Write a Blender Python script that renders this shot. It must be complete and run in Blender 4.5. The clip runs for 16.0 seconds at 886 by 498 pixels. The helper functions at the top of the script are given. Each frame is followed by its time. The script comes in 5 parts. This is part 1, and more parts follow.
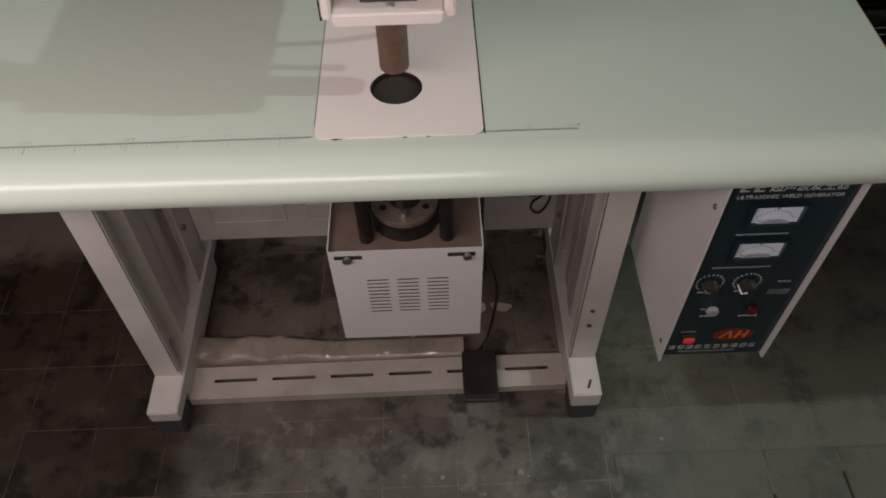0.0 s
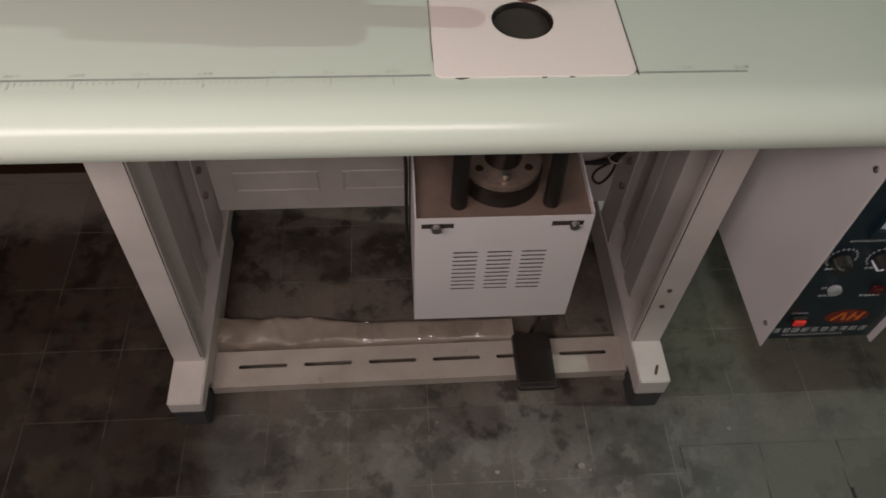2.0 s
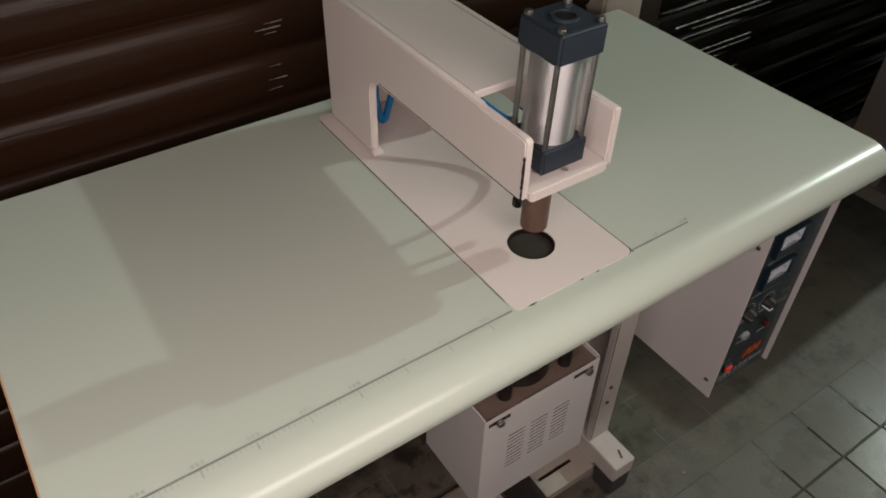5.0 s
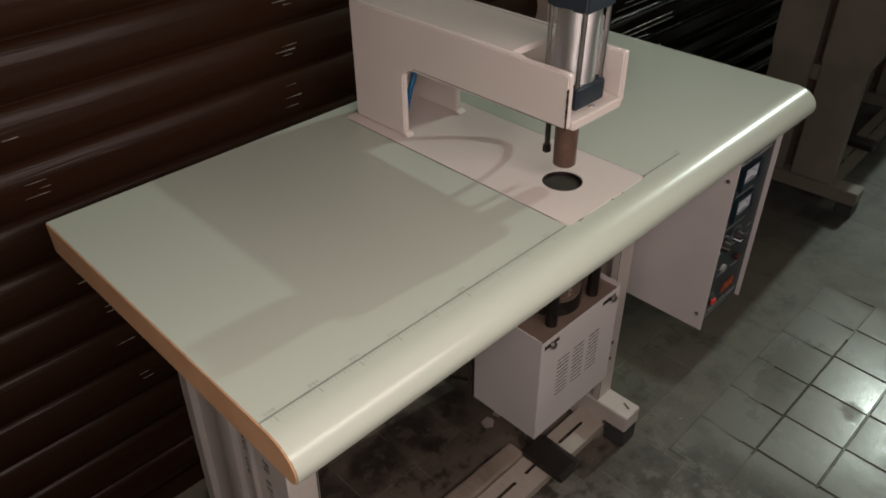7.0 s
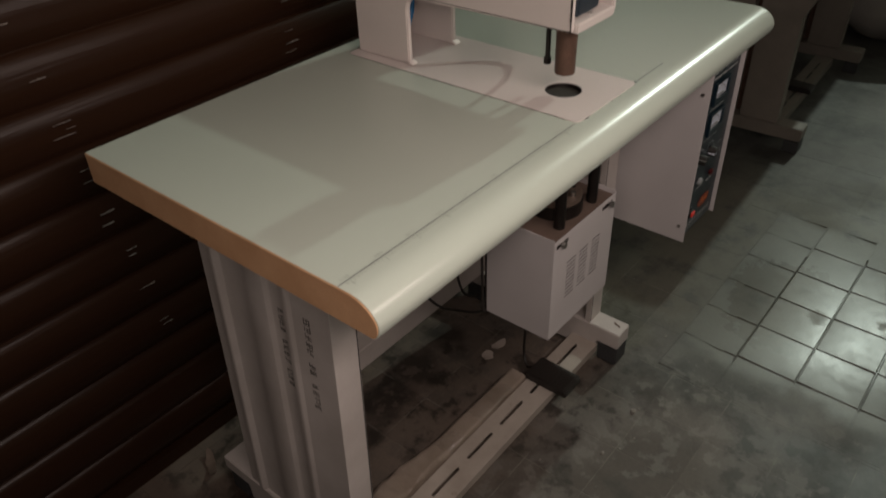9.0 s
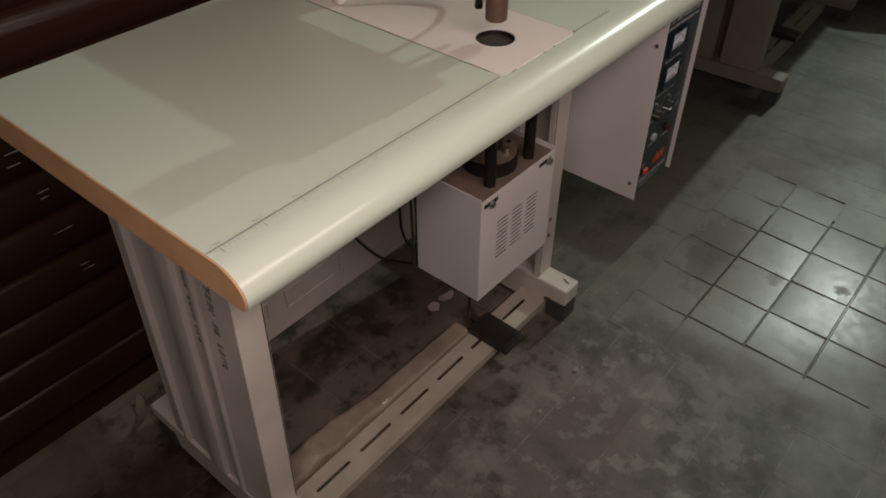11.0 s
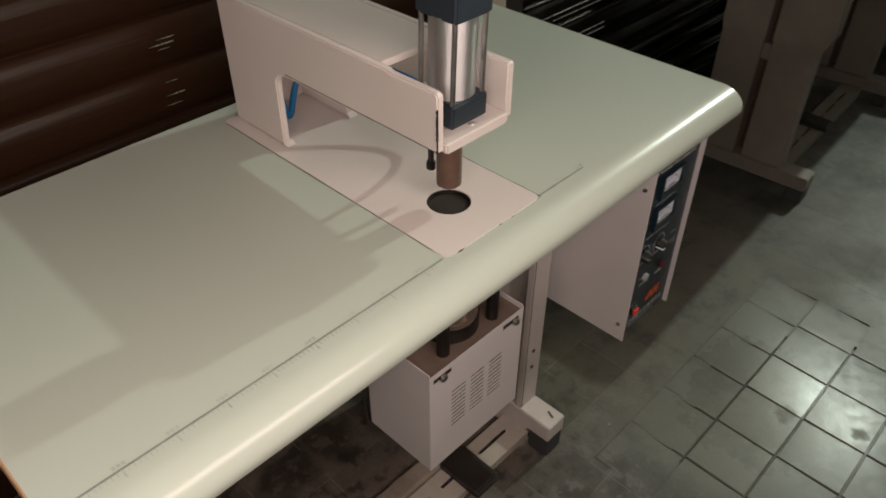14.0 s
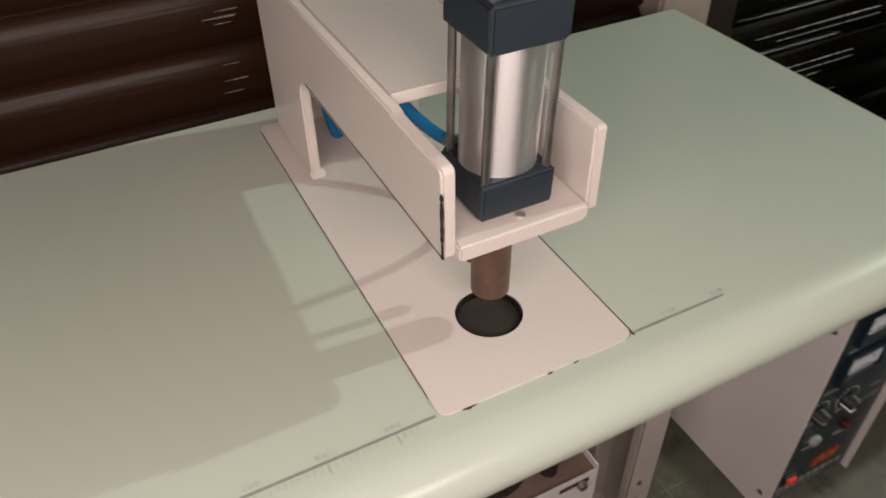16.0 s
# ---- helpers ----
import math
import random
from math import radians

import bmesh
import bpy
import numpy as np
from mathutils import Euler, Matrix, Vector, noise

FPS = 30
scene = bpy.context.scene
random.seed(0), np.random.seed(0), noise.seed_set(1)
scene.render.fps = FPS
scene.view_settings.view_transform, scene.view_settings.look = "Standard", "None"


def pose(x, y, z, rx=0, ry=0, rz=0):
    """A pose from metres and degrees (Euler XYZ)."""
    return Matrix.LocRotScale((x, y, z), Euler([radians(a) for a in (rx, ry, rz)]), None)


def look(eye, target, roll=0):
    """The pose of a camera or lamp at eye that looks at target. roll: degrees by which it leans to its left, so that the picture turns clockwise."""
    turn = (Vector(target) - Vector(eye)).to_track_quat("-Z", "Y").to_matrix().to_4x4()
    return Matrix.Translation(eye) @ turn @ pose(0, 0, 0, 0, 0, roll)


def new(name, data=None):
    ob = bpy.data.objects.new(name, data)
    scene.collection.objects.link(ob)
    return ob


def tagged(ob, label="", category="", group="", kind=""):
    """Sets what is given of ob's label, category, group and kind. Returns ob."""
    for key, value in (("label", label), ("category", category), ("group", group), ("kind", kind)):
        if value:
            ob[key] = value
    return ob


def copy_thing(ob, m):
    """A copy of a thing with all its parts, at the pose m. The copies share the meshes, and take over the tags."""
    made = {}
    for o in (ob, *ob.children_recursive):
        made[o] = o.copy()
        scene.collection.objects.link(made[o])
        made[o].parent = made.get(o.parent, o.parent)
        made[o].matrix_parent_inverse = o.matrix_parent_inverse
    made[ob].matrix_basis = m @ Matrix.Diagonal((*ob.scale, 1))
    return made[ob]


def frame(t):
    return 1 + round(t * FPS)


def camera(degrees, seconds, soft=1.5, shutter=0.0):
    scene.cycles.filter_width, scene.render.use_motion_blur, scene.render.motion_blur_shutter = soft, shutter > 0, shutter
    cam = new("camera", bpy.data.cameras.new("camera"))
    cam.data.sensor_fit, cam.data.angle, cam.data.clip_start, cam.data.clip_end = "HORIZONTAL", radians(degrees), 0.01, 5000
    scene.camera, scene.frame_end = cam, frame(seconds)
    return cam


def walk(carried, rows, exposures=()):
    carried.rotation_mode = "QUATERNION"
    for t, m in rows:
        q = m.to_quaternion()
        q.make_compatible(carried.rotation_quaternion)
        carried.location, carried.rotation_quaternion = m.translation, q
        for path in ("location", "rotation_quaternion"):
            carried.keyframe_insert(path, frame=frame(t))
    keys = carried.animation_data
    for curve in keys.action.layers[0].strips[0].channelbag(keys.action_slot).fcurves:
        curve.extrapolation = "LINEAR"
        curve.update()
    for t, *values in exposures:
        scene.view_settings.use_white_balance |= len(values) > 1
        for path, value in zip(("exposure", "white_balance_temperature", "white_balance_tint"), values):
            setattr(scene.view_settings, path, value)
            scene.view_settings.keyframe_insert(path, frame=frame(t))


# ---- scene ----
cam = camera(60.9, 16.0, soft=1.75, shutter=0.3)
PATH = [
    (0, (0.033, -0.544, 1.263), (0.05, 0.69, -0.31), -1.4),
    (0.5, (0.017, -0.527, 1.196), (0.037, 0.716, -0.37), -0.2),
    (1, (-0.01, -0.514, 1.167), (0.027, 0.71, -0.414), 2.1),
    (1.5, (-0.035, -0.483, 1.162), (0.019, 0.714, -0.44), 3.5),
    (2, (-0.118, -0.473, 1.154), (0.005, 0.72, -0.446), 3.1),
    (2.5, (-0.24, -0.469, 1.155), (0.052, 0.716, -0.43), 4.3),
    (3, (-0.281, -0.436, 1.167), (0.114, 0.746, -0.397), 5.4),
    (3.5, (-0.283, -0.41, 1.191), (0.206, 0.817, -0.311), 5.7),
    (4, (-0.386, -0.383, 1.219), (0.313, 0.832, -0.208), 3.3),
    (4.5, (-0.454, -0.404, 1.301), (0.371, 0.82, -0.048), 1.7),
    (4.7, (-0.441, -0.391, 1.309), (0.394, 0.833, -0.034), 1.6),
    (6.8, (-0.717, -0.431, 1.274), (0.426, 0.726, 0.11), -0.5),
    (7, (-0.732, -0.443, 1.269), (0.402, 0.723, 0.106), -0.8),
    (7.5, (-0.801, -0.461, 1.259), (0.377, 0.704, 0.138), -2.1),
    (8, (-0.876, -0.464, 1.263), (0.365, 0.665, 0.175), -2.2),
    (8.5, (-0.902, -0.465, 1.234), (0.367, 0.635, 0.148), -1.8),
    (9, (-0.907, -0.457, 1.211), (0.327, 0.6, 0.046), -2.0),
    (9.2, (-0.914, -0.454, 1.192), (0.307, 0.577, -0.011), -1.9),
    (11.5, (-0.727, -0.503, 1.211), (0.406, 0.49, -0.104), -0.4),
    (12, (-0.689, -0.468, 1.234), (0.412, 0.543, -0.095), -1.5),
    (12.5, (-0.712, -0.418, 1.293), (0.471, 0.542, -0.003), -2.6),
    (13, (-0.73, -0.392, 1.309), (0.531, 0.542, 0.068), -2.3),
    (13.5, (-0.682, -0.399, 1.297), (0.555, 0.565, 0.055), -1.3),
    (14, (-0.549, -0.443, 1.281), (0.573, 0.639, 0.028), 0.2),
    (14.5, (-0.452, -0.398, 1.249), (0.538, 0.763, -0.045), -0.6),
    (15, (-0.389, -0.316, 1.246), (0.587, 0.823, -0.077), -0.2),
    (15.5, (-0.329, -0.328, 1.242), (0.563, 0.893, -0.067), 0.5),
    (16, (-0.225, -0.292, 1.178), (0.456, 1.077, -0.112), -1.0),
]
import functools

EXPOSURES = [(0.0, 0.25, 6060, 10), (1.0, 0.38, 6080, 10), (2.5, 0.30, 6120, 10), (3.4, 0.22, 6120, 10), (4.0, 0.12, 5980, 10), (4.6, 0.19, 6200, 10), (7.0, 0.02, 6400, 10), (8.0, -0.29, 6450, 10), (9.2, -0.19, 6500, 10), (12.0, 0.12, 6680, 11), (14.0, 0.27, 6620, 10), (16.0, 0.51, 6450, 10)]
walk(cam, [(t, look(eye, target, roll)) for t, eye, target, roll in PATH], EXPOSURES)

# ---- light ----
world = bpy.data.worlds.new("world")
scene.world = world
world.use_nodes = True
world.node_tree.nodes["Background"].inputs[0].default_value = (0.05, 0.045, 0.04, 1)
world.node_tree.nodes["Background"].inputs[1].default_value = 0.1


def lamp(name, kind, m, energy, colour, **more):
    data = bpy.data.lights.new(name, kind)
    data.energy, data.color = energy, colour
    for key, value in more.items():
        if key == "radius":
            data.shadow_soft_size = value
        elif key == "size":
            data.shape, data.size, data.size_y = "RECTANGLE", value[0], value[1]
    ob = new(name, data)
    ob.matrix_world = m
    return ob


# the workshop's bulb, hanging beyond the far table
BULB = (5.2, -0.30, 3.80)
lamp("bulb_light", "POINT", pose(*BULB), 335, (0.865, 1.0, 0.885), radius=0.05)
# the torch carried along the table's front, as one long lamp behind the walk
lamp("torch_light", "AREA", look((-0.58, -0.53, 1.26), (-0.44, 0.20, 0.56)), 8.9, (1.0, 0.83, 0.755), size=(1.45, 0.16))

# ---- materials ----
def nodes_of(name):
    m = bpy.data.materials.new(name)
    m.use_nodes = True
    nt = m.node_tree
    return m, nt, nt.nodes["Principled BSDF"]


def add(nt, kind, **values):
    n = nt.nodes.new(kind)
    for key, value in values.items():
        n.inputs[key].default_value = value
    return n


def surface(name, colour, rough=0.5, metal=0.0, second=None, spots=None, scale=6.0, fine=160.0, bump=0.0006, vary=0.12,
            rough_vary=0.1, spot_at=0.62, stretch=(1, 1, 1)):
    """A worn surface: a large soft stain, a fine grain, spots with an edge, a slightly uneven gloss and a fine relief."""
    m, nt, b = nodes_of(name)
    link = nt.links.new
    geo = nt.nodes.new("ShaderNodeNewGeometry")
    mapped = add(nt, "ShaderNodeMapping")
    mapped.inputs["Scale"].default_value = stretch
    link(geo.outputs["Position"], mapped.inputs["Vector"])
    large = add(nt, "ShaderNodeTexNoise", Scale=scale, Detail=6.0 if vary > 0.04 else 1.0, Roughness=0.6)
    grain = add(nt, "ShaderNodeTexNoise", Scale=fine, Detail=3.0, Roughness=0.6)
    for n in (large, grain):
        link(mapped.outputs[0], n.inputs["Vector"])
    second = second or tuple(c * (1 - vary * 2.2) for c in colour)
    ramp = nt.nodes.new("ShaderNodeValToRGB")
    ramp.color_ramp.elements[0].position, ramp.color_ramp.elements[1].position = 0.34, 0.68
    ramp.color_ramp.elements[0].color, ramp.color_ramp.elements[1].color = (*second, 1), (*colour, 1)
    link(large.outputs["Fac"], ramp.inputs[0])
    out = ramp.outputs[0]
    g = nt.nodes.new("ShaderNodeMix")
    g.data_type, g.blend_type = "RGBA", "MULTIPLY"
    g.inputs[0].default_value = 1.0
    gr = nt.nodes.new("ShaderNodeMapRange")
    gr.inputs["To Min"].default_value, gr.inputs["To Max"].default_value = 1 - vary, 1 + vary
    link(grain.outputs["Fac"], gr.inputs["Value"])
    link(out, g.inputs[6])
    link(gr.outputs[0], g.inputs[7])
    out = g.outputs[2]
    if spots:
        sn = add(nt, "ShaderNodeTexNoise", Scale=scale * 2.3, Detail=8.0, Roughness=0.7)
        link(mapped.outputs[0], sn.inputs["Vector"])
        sr = nt.nodes.new("ShaderNodeMapRange")
        sr.inputs["From Min"].default_value, sr.inputs["From Max"].default_value = spot_at - 0.05, spot_at + 0.07
        link(sn.outputs["Fac"], sr.inputs["Value"])
        sm = nt.nodes.new("ShaderNodeMix")
        sm.data_type = "RGBA"
        sm.inputs[7].default_value = (*spots, 1)
        link(sr.outputs[0], sm.inputs[0])
        link(out, sm.inputs[6])
        out = sm.outputs[2]
    link(out, b.inputs["Base Color"])
    rr = nt.nodes.new("ShaderNodeMapRange")
    rr.inputs["To Min"].default_value, rr.inputs["To Max"].default_value = max(0.03, rough - rough_vary), min(1, rough + rough_vary)
    link(large.outputs["Fac"], rr.inputs["Value"])
    link(rr.outputs[0], b.inputs["Roughness"])
    b.inputs["Metallic"].default_value = metal
    if bump:
        bn = add(nt, "ShaderNodeBump", Strength=0.5, Distance=bump)
        link(grain.outputs["Fac"], bn.inputs["Height"])
        link(bn.outputs[0], b.inputs["Normal"])
    return m


def glow(name, colour, strength):
    m, nt, b = nodes_of(name)
    b.inputs["Base Color"].default_value = (*colour, 1)
    b.inputs["Emission Color"].default_value = (*colour, 1)
    b.inputs["Emission Strength"].default_value = strength
    return m


def film(name, gloss, rough):
    """A thin clear sheet: mostly see-through, with a sharp sheen on its creases."""
    m, nt, b = nodes_of(name)
    see = nt.nodes.new("ShaderNodeBsdfTransparent")
    shine = add(nt, "ShaderNodeBsdfGlossy", Roughness=rough)
    mix = nt.nodes.new("ShaderNodeMixShader")
    mix.inputs[0].default_value = gloss
    nt.links.new(see.outputs[0], mix.inputs[1])
    nt.links.new(shine.outputs[0], mix.inputs[2])
    nt.links.new(mix.outputs[0], nt.nodes["Material Output"].inputs["Surface"])
    nt.nodes.remove(b)
    return m


LAMINATE = surface("mint_laminate", (0.515, 0.555, 0.485), 0.23, second=(0.490, 0.532, 0.460), scale=1.6, fine=260, bump=0.00008, vary=0.0, rough_vary=0.0)
LAMINATE.node_tree.nodes["Principled BSDF"].inputs["Specular IOR Level"].default_value = 0.34
MDF = surface("raw_fibreboard", (0.60, 0.35, 0.19), 0.85, second=(0.52, 0.29, 0.15), scale=22, fine=500, bump=0.0006, vary=0.1)
CREAM = surface("cream_white_paint", (0.72, 0.645, 0.61), 0.30, second=(0.68, 0.61, 0.575), scale=7, fine=260, bump=0.00015, vary=0.03, rough_vary=0.0)
GREYWHITE = surface("dusty_white_paint", (0.60, 0.545, 0.515), 0.45, second=(0.50, 0.45, 0.42), spots=(0.40, 0.35, 0.31), scale=9, fine=300, bump=0.0003, vary=0.05, spot_at=0.72)
# darker than the near table's paint, standing in for weaker light far off
STANDPAINT = surface("dimmed_beige_paint", (0.225, 0.195, 0.165), 0.55, second=(0.18, 0.155, 0.13), spots=(0.15, 0.125, 0.10), scale=9, fine=300, bump=0.0003, vary=0.06, spot_at=0.70)
STRETCHERPAINT = surface("grimy_white_paint", (0.46, 0.405, 0.355), 0.5, second=(0.36, 0.31, 0.265), spots=(0.27, 0.225, 0.185), scale=11, fine=300, bump=0.0003, vary=0.06, spot_at=0.66)
BOXWHITE = surface("white_box_paint", (0.55, 0.515, 0.51), 0.42, second=(0.52, 0.485, 0.48), scale=10, fine=300, bump=0.0002, vary=0.03, rough_vary=0.0)
# for chipped and dark edges, and for the shade behind the vents
DARKPAINT = surface("dark_edge_and_vent_shade", (0.03, 0.022, 0.02), 0.7, scale=40)
RUBBER = surface("grey_rubber", (0.055, 0.055, 0.055), 0.8, scale=30, bump=0.0005)
BLACKPLASTIC = surface("black_plastic", (0.024, 0.019, 0.016), 0.45, scale=30, fine=700, bump=0.0006)
NAVY = surface("navy_end_cap", (0.020, 0.029, 0.041), 0.45, second=(0.024, 0.034, 0.046), scale=30, fine=400, bump=0.0002, vary=0.1)
PANEL = surface("navy_panel_film", (0.006, 0.014, 0.022), 0.34, second=(0.009, 0.02, 0.03), scale=20, fine=300, bump=0.0001, vary=0.1)
STEEL = surface("brushed_aluminium", (0.90, 0.88, 0.89), 0.46, 1.0, second=(0.80, 0.78, 0.78), scale=10, fine=900, stretch=(1, 1, 0.05), bump=0.0003, vary=0.04, rough_vary=0.03)
turned = STEEL.node_tree.nodes.new("ShaderNodeTangent")
turned.direction_type, turned.axis = "RADIAL", "Z"
brushed = STEEL.node_tree.nodes["Principled BSDF"]
STEEL.node_tree.links.new(turned.outputs[0], brushed.inputs["Tangent"])
brushed.inputs["Anisotropic"].default_value, brushed.inputs["Anisotropic Rotation"].default_value = 0.8, 0.25
RODSTEEL = surface("plain_steel", (0.42, 0.40, 0.38), 0.40, 1.0, scale=40, vary=0.1)
RUST = surface("rusty_brown_steel", (0.155, 0.088, 0.062), 0.5, 0.35, second=(0.10, 0.058, 0.042), scale=45, fine=500, bump=0.0005, vary=0.18)
BROWNPLATE = surface("browned_steel_plate", (0.22, 0.155, 0.125), 0.45, 0.3, second=(0.14, 0.10, 0.08), scale=18, fine=300, bump=0.0002, vary=0.1)
DISCSTEEL = surface("oiled_disc_steel", (0.27, 0.205, 0.165), 0.35, 0.6, second=(0.18, 0.135, 0.11), scale=40, bump=0.0003)
BLACKSTEEL = surface("black_oxide_steel", (0.02, 0.016, 0.014), 0.4, 0.4, scale=30)
ANVIL = surface("dull_anvil_steel", (0.040, 0.036, 0.029), 0.38, 0.0, second=(0.028, 0.025, 0.02), scale=60, bump=0.0003)
HOSE = surface("blue_hose", (0.01, 0.17, 0.42), 0.25, scale=30, vary=0.05, bump=0.0)
WHITEINK = surface("white_ink", (0.47, 0.48, 0.48), 0.6, scale=80, bump=0.0)
GREYINK = surface("grey_ink", (0.19, 0.20, 0.18), 0.6, scale=40, second=(0.29, 0.31, 0.28), bump=0.0)
FAINTINK = surface("faint_ink", (0.472, 0.51, 0.445), 0.30, scale=60, bump=0.0)
SOFTINK = surface("soft_ink", (0.32, 0.345, 0.30), 0.45, second=(0.44, 0.475, 0.415), scale=60, bump=0.0)
DIMINK = surface("dim_white_ink", (0.33, 0.34, 0.34), 0.6, scale=60, bump=0.0)
BLACKINK = surface("black_ink", (0.04, 0.035, 0.035), 0.7, scale=90, bump=0.0, vary=0.2)
STENCIL = surface("worn_stencil_ink", (0.09, 0.08, 0.075), 0.7, second=(0.20, 0.18, 0.165), scale=120, bump=0.0, vary=0.2)
ORANGE = surface("orange_print", (0.17, 0.018, 0.008), 0.45, scale=60, bump=0.0, vary=0.05)
YELLOW = surface("yellow_print", (0.70, 0.17, 0.03), 0.45, scale=60, bump=0.0)
REDPLASTIC = surface("dark_red_plastic", (0.08, 0.006, 0.007), 0.3, scale=60, bump=0.0)
REDSWITCH = glow("lit_red_switch", (0.60, 0.035, 0.025), 0.12)
DIAL = surface("white_dial", (0.70, 0.74, 0.84), 0.5, scale=60, bump=0.0, vary=0.02)
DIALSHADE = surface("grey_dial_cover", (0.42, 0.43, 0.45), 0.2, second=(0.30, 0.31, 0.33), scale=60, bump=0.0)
SHUTTER = surface("brown_shutter_paint", (0.029, 0.0123, 0.0063), 0.32, second=(0.023, 0.0097, 0.0050), spots=(0.025, 0.011, 0.0065), scale=4, fine=48, bump=0.0014, vary=0.15, stretch=(0.10, 1, 3), spot_at=0.70, rough_vary=0.08)
SHUTTER.node_tree.nodes["Principled BSDF"].inputs["Specular IOR Level"].default_value = 0.16
# for a screw, and for the glints drawn on the shutters
GLINTMETAL = surface("screw_and_glint_metal", (0.62, 0.58, 0.54), 0.28, 0.6, scale=60, vary=0.1)
GREYSHUTTER = surface("dull_grey_shutter_metal", (0.035, 0.032, 0.029), 0.13, 0.95, second=(0.020, 0.018, 0.016), scale=5, fine=160, bump=0.0018, vary=0.12, stretch=(1, 1, 0.03), rough_vary=0.05)
CRUMB = surface("cement_crumb", (0.30, 0.28, 0.245), 0.9, scale=60, fine=400, bump=0.001, vary=0.1)
GREENSCRAP = surface("dark_green_plastic", (0.010, 0.040, 0.018), 0.4, scale=50, vary=0.1)
DARKFRAME = surface("dark_guide_rail", (0.03, 0.018, 0.014), 0.5, scale=10)
PLASTER = surface("cream_plaster", (0.55, 0.47, 0.42), 0.85, second=(0.45, 0.38, 0.33), scale=5, fine=90, bump=0.002, vary=0.08)
WALLPAINT = surface("dull_wall_paint", (0.30, 0.275, 0.25), 0.9, second=(0.24, 0.22, 0.20), scale=2, fine=60, bump=0.002)
# stains on the floor: place, radius, strength
OIL = ((-0.016, 0.395, 0.055, 0.9), (-0.131, 0.389, 0.052, 0.9), (0.11, 0.418, 0.05, 0.8), (-0.229, 0.375, 0.045, 0.75), (-0.30, 0.41, 0.04, 0.7), (-0.40, 0.42, 0.05, 0.7), (-0.35, 0.0, 0.06, 0.6), (-0.48, -0.03, 0.06, 0.6), (0.22, -0.07, 0.04, 0.5), (0.036, 0.042, 0.022, 0.6), (-0.048, 0.016, 0.03, 0.5))
CEMENT = ((-0.14, -0.03, 0.05, 0.55), (0.04, 0.025, 0.09, 0.5), (0.16, -0.06, 0.05, 0.5), (0.39, 0.02, 0.06, 0.45), (0.22, -0.26, 0.10, 0.35), (0.37, -0.32, 0.09, 0.35), (0.20, -0.15, 0.06, 0.3), (1.5, -0.1, 0.2, 0.4), (2.0, -0.25, 0.25, 0.5))
MOSS = ((0.41, 0.24, 0.10, 0.7), (0.42, 0.14, 0.08, 0.6), (0.38, 0.07, 0.05, 0.5))


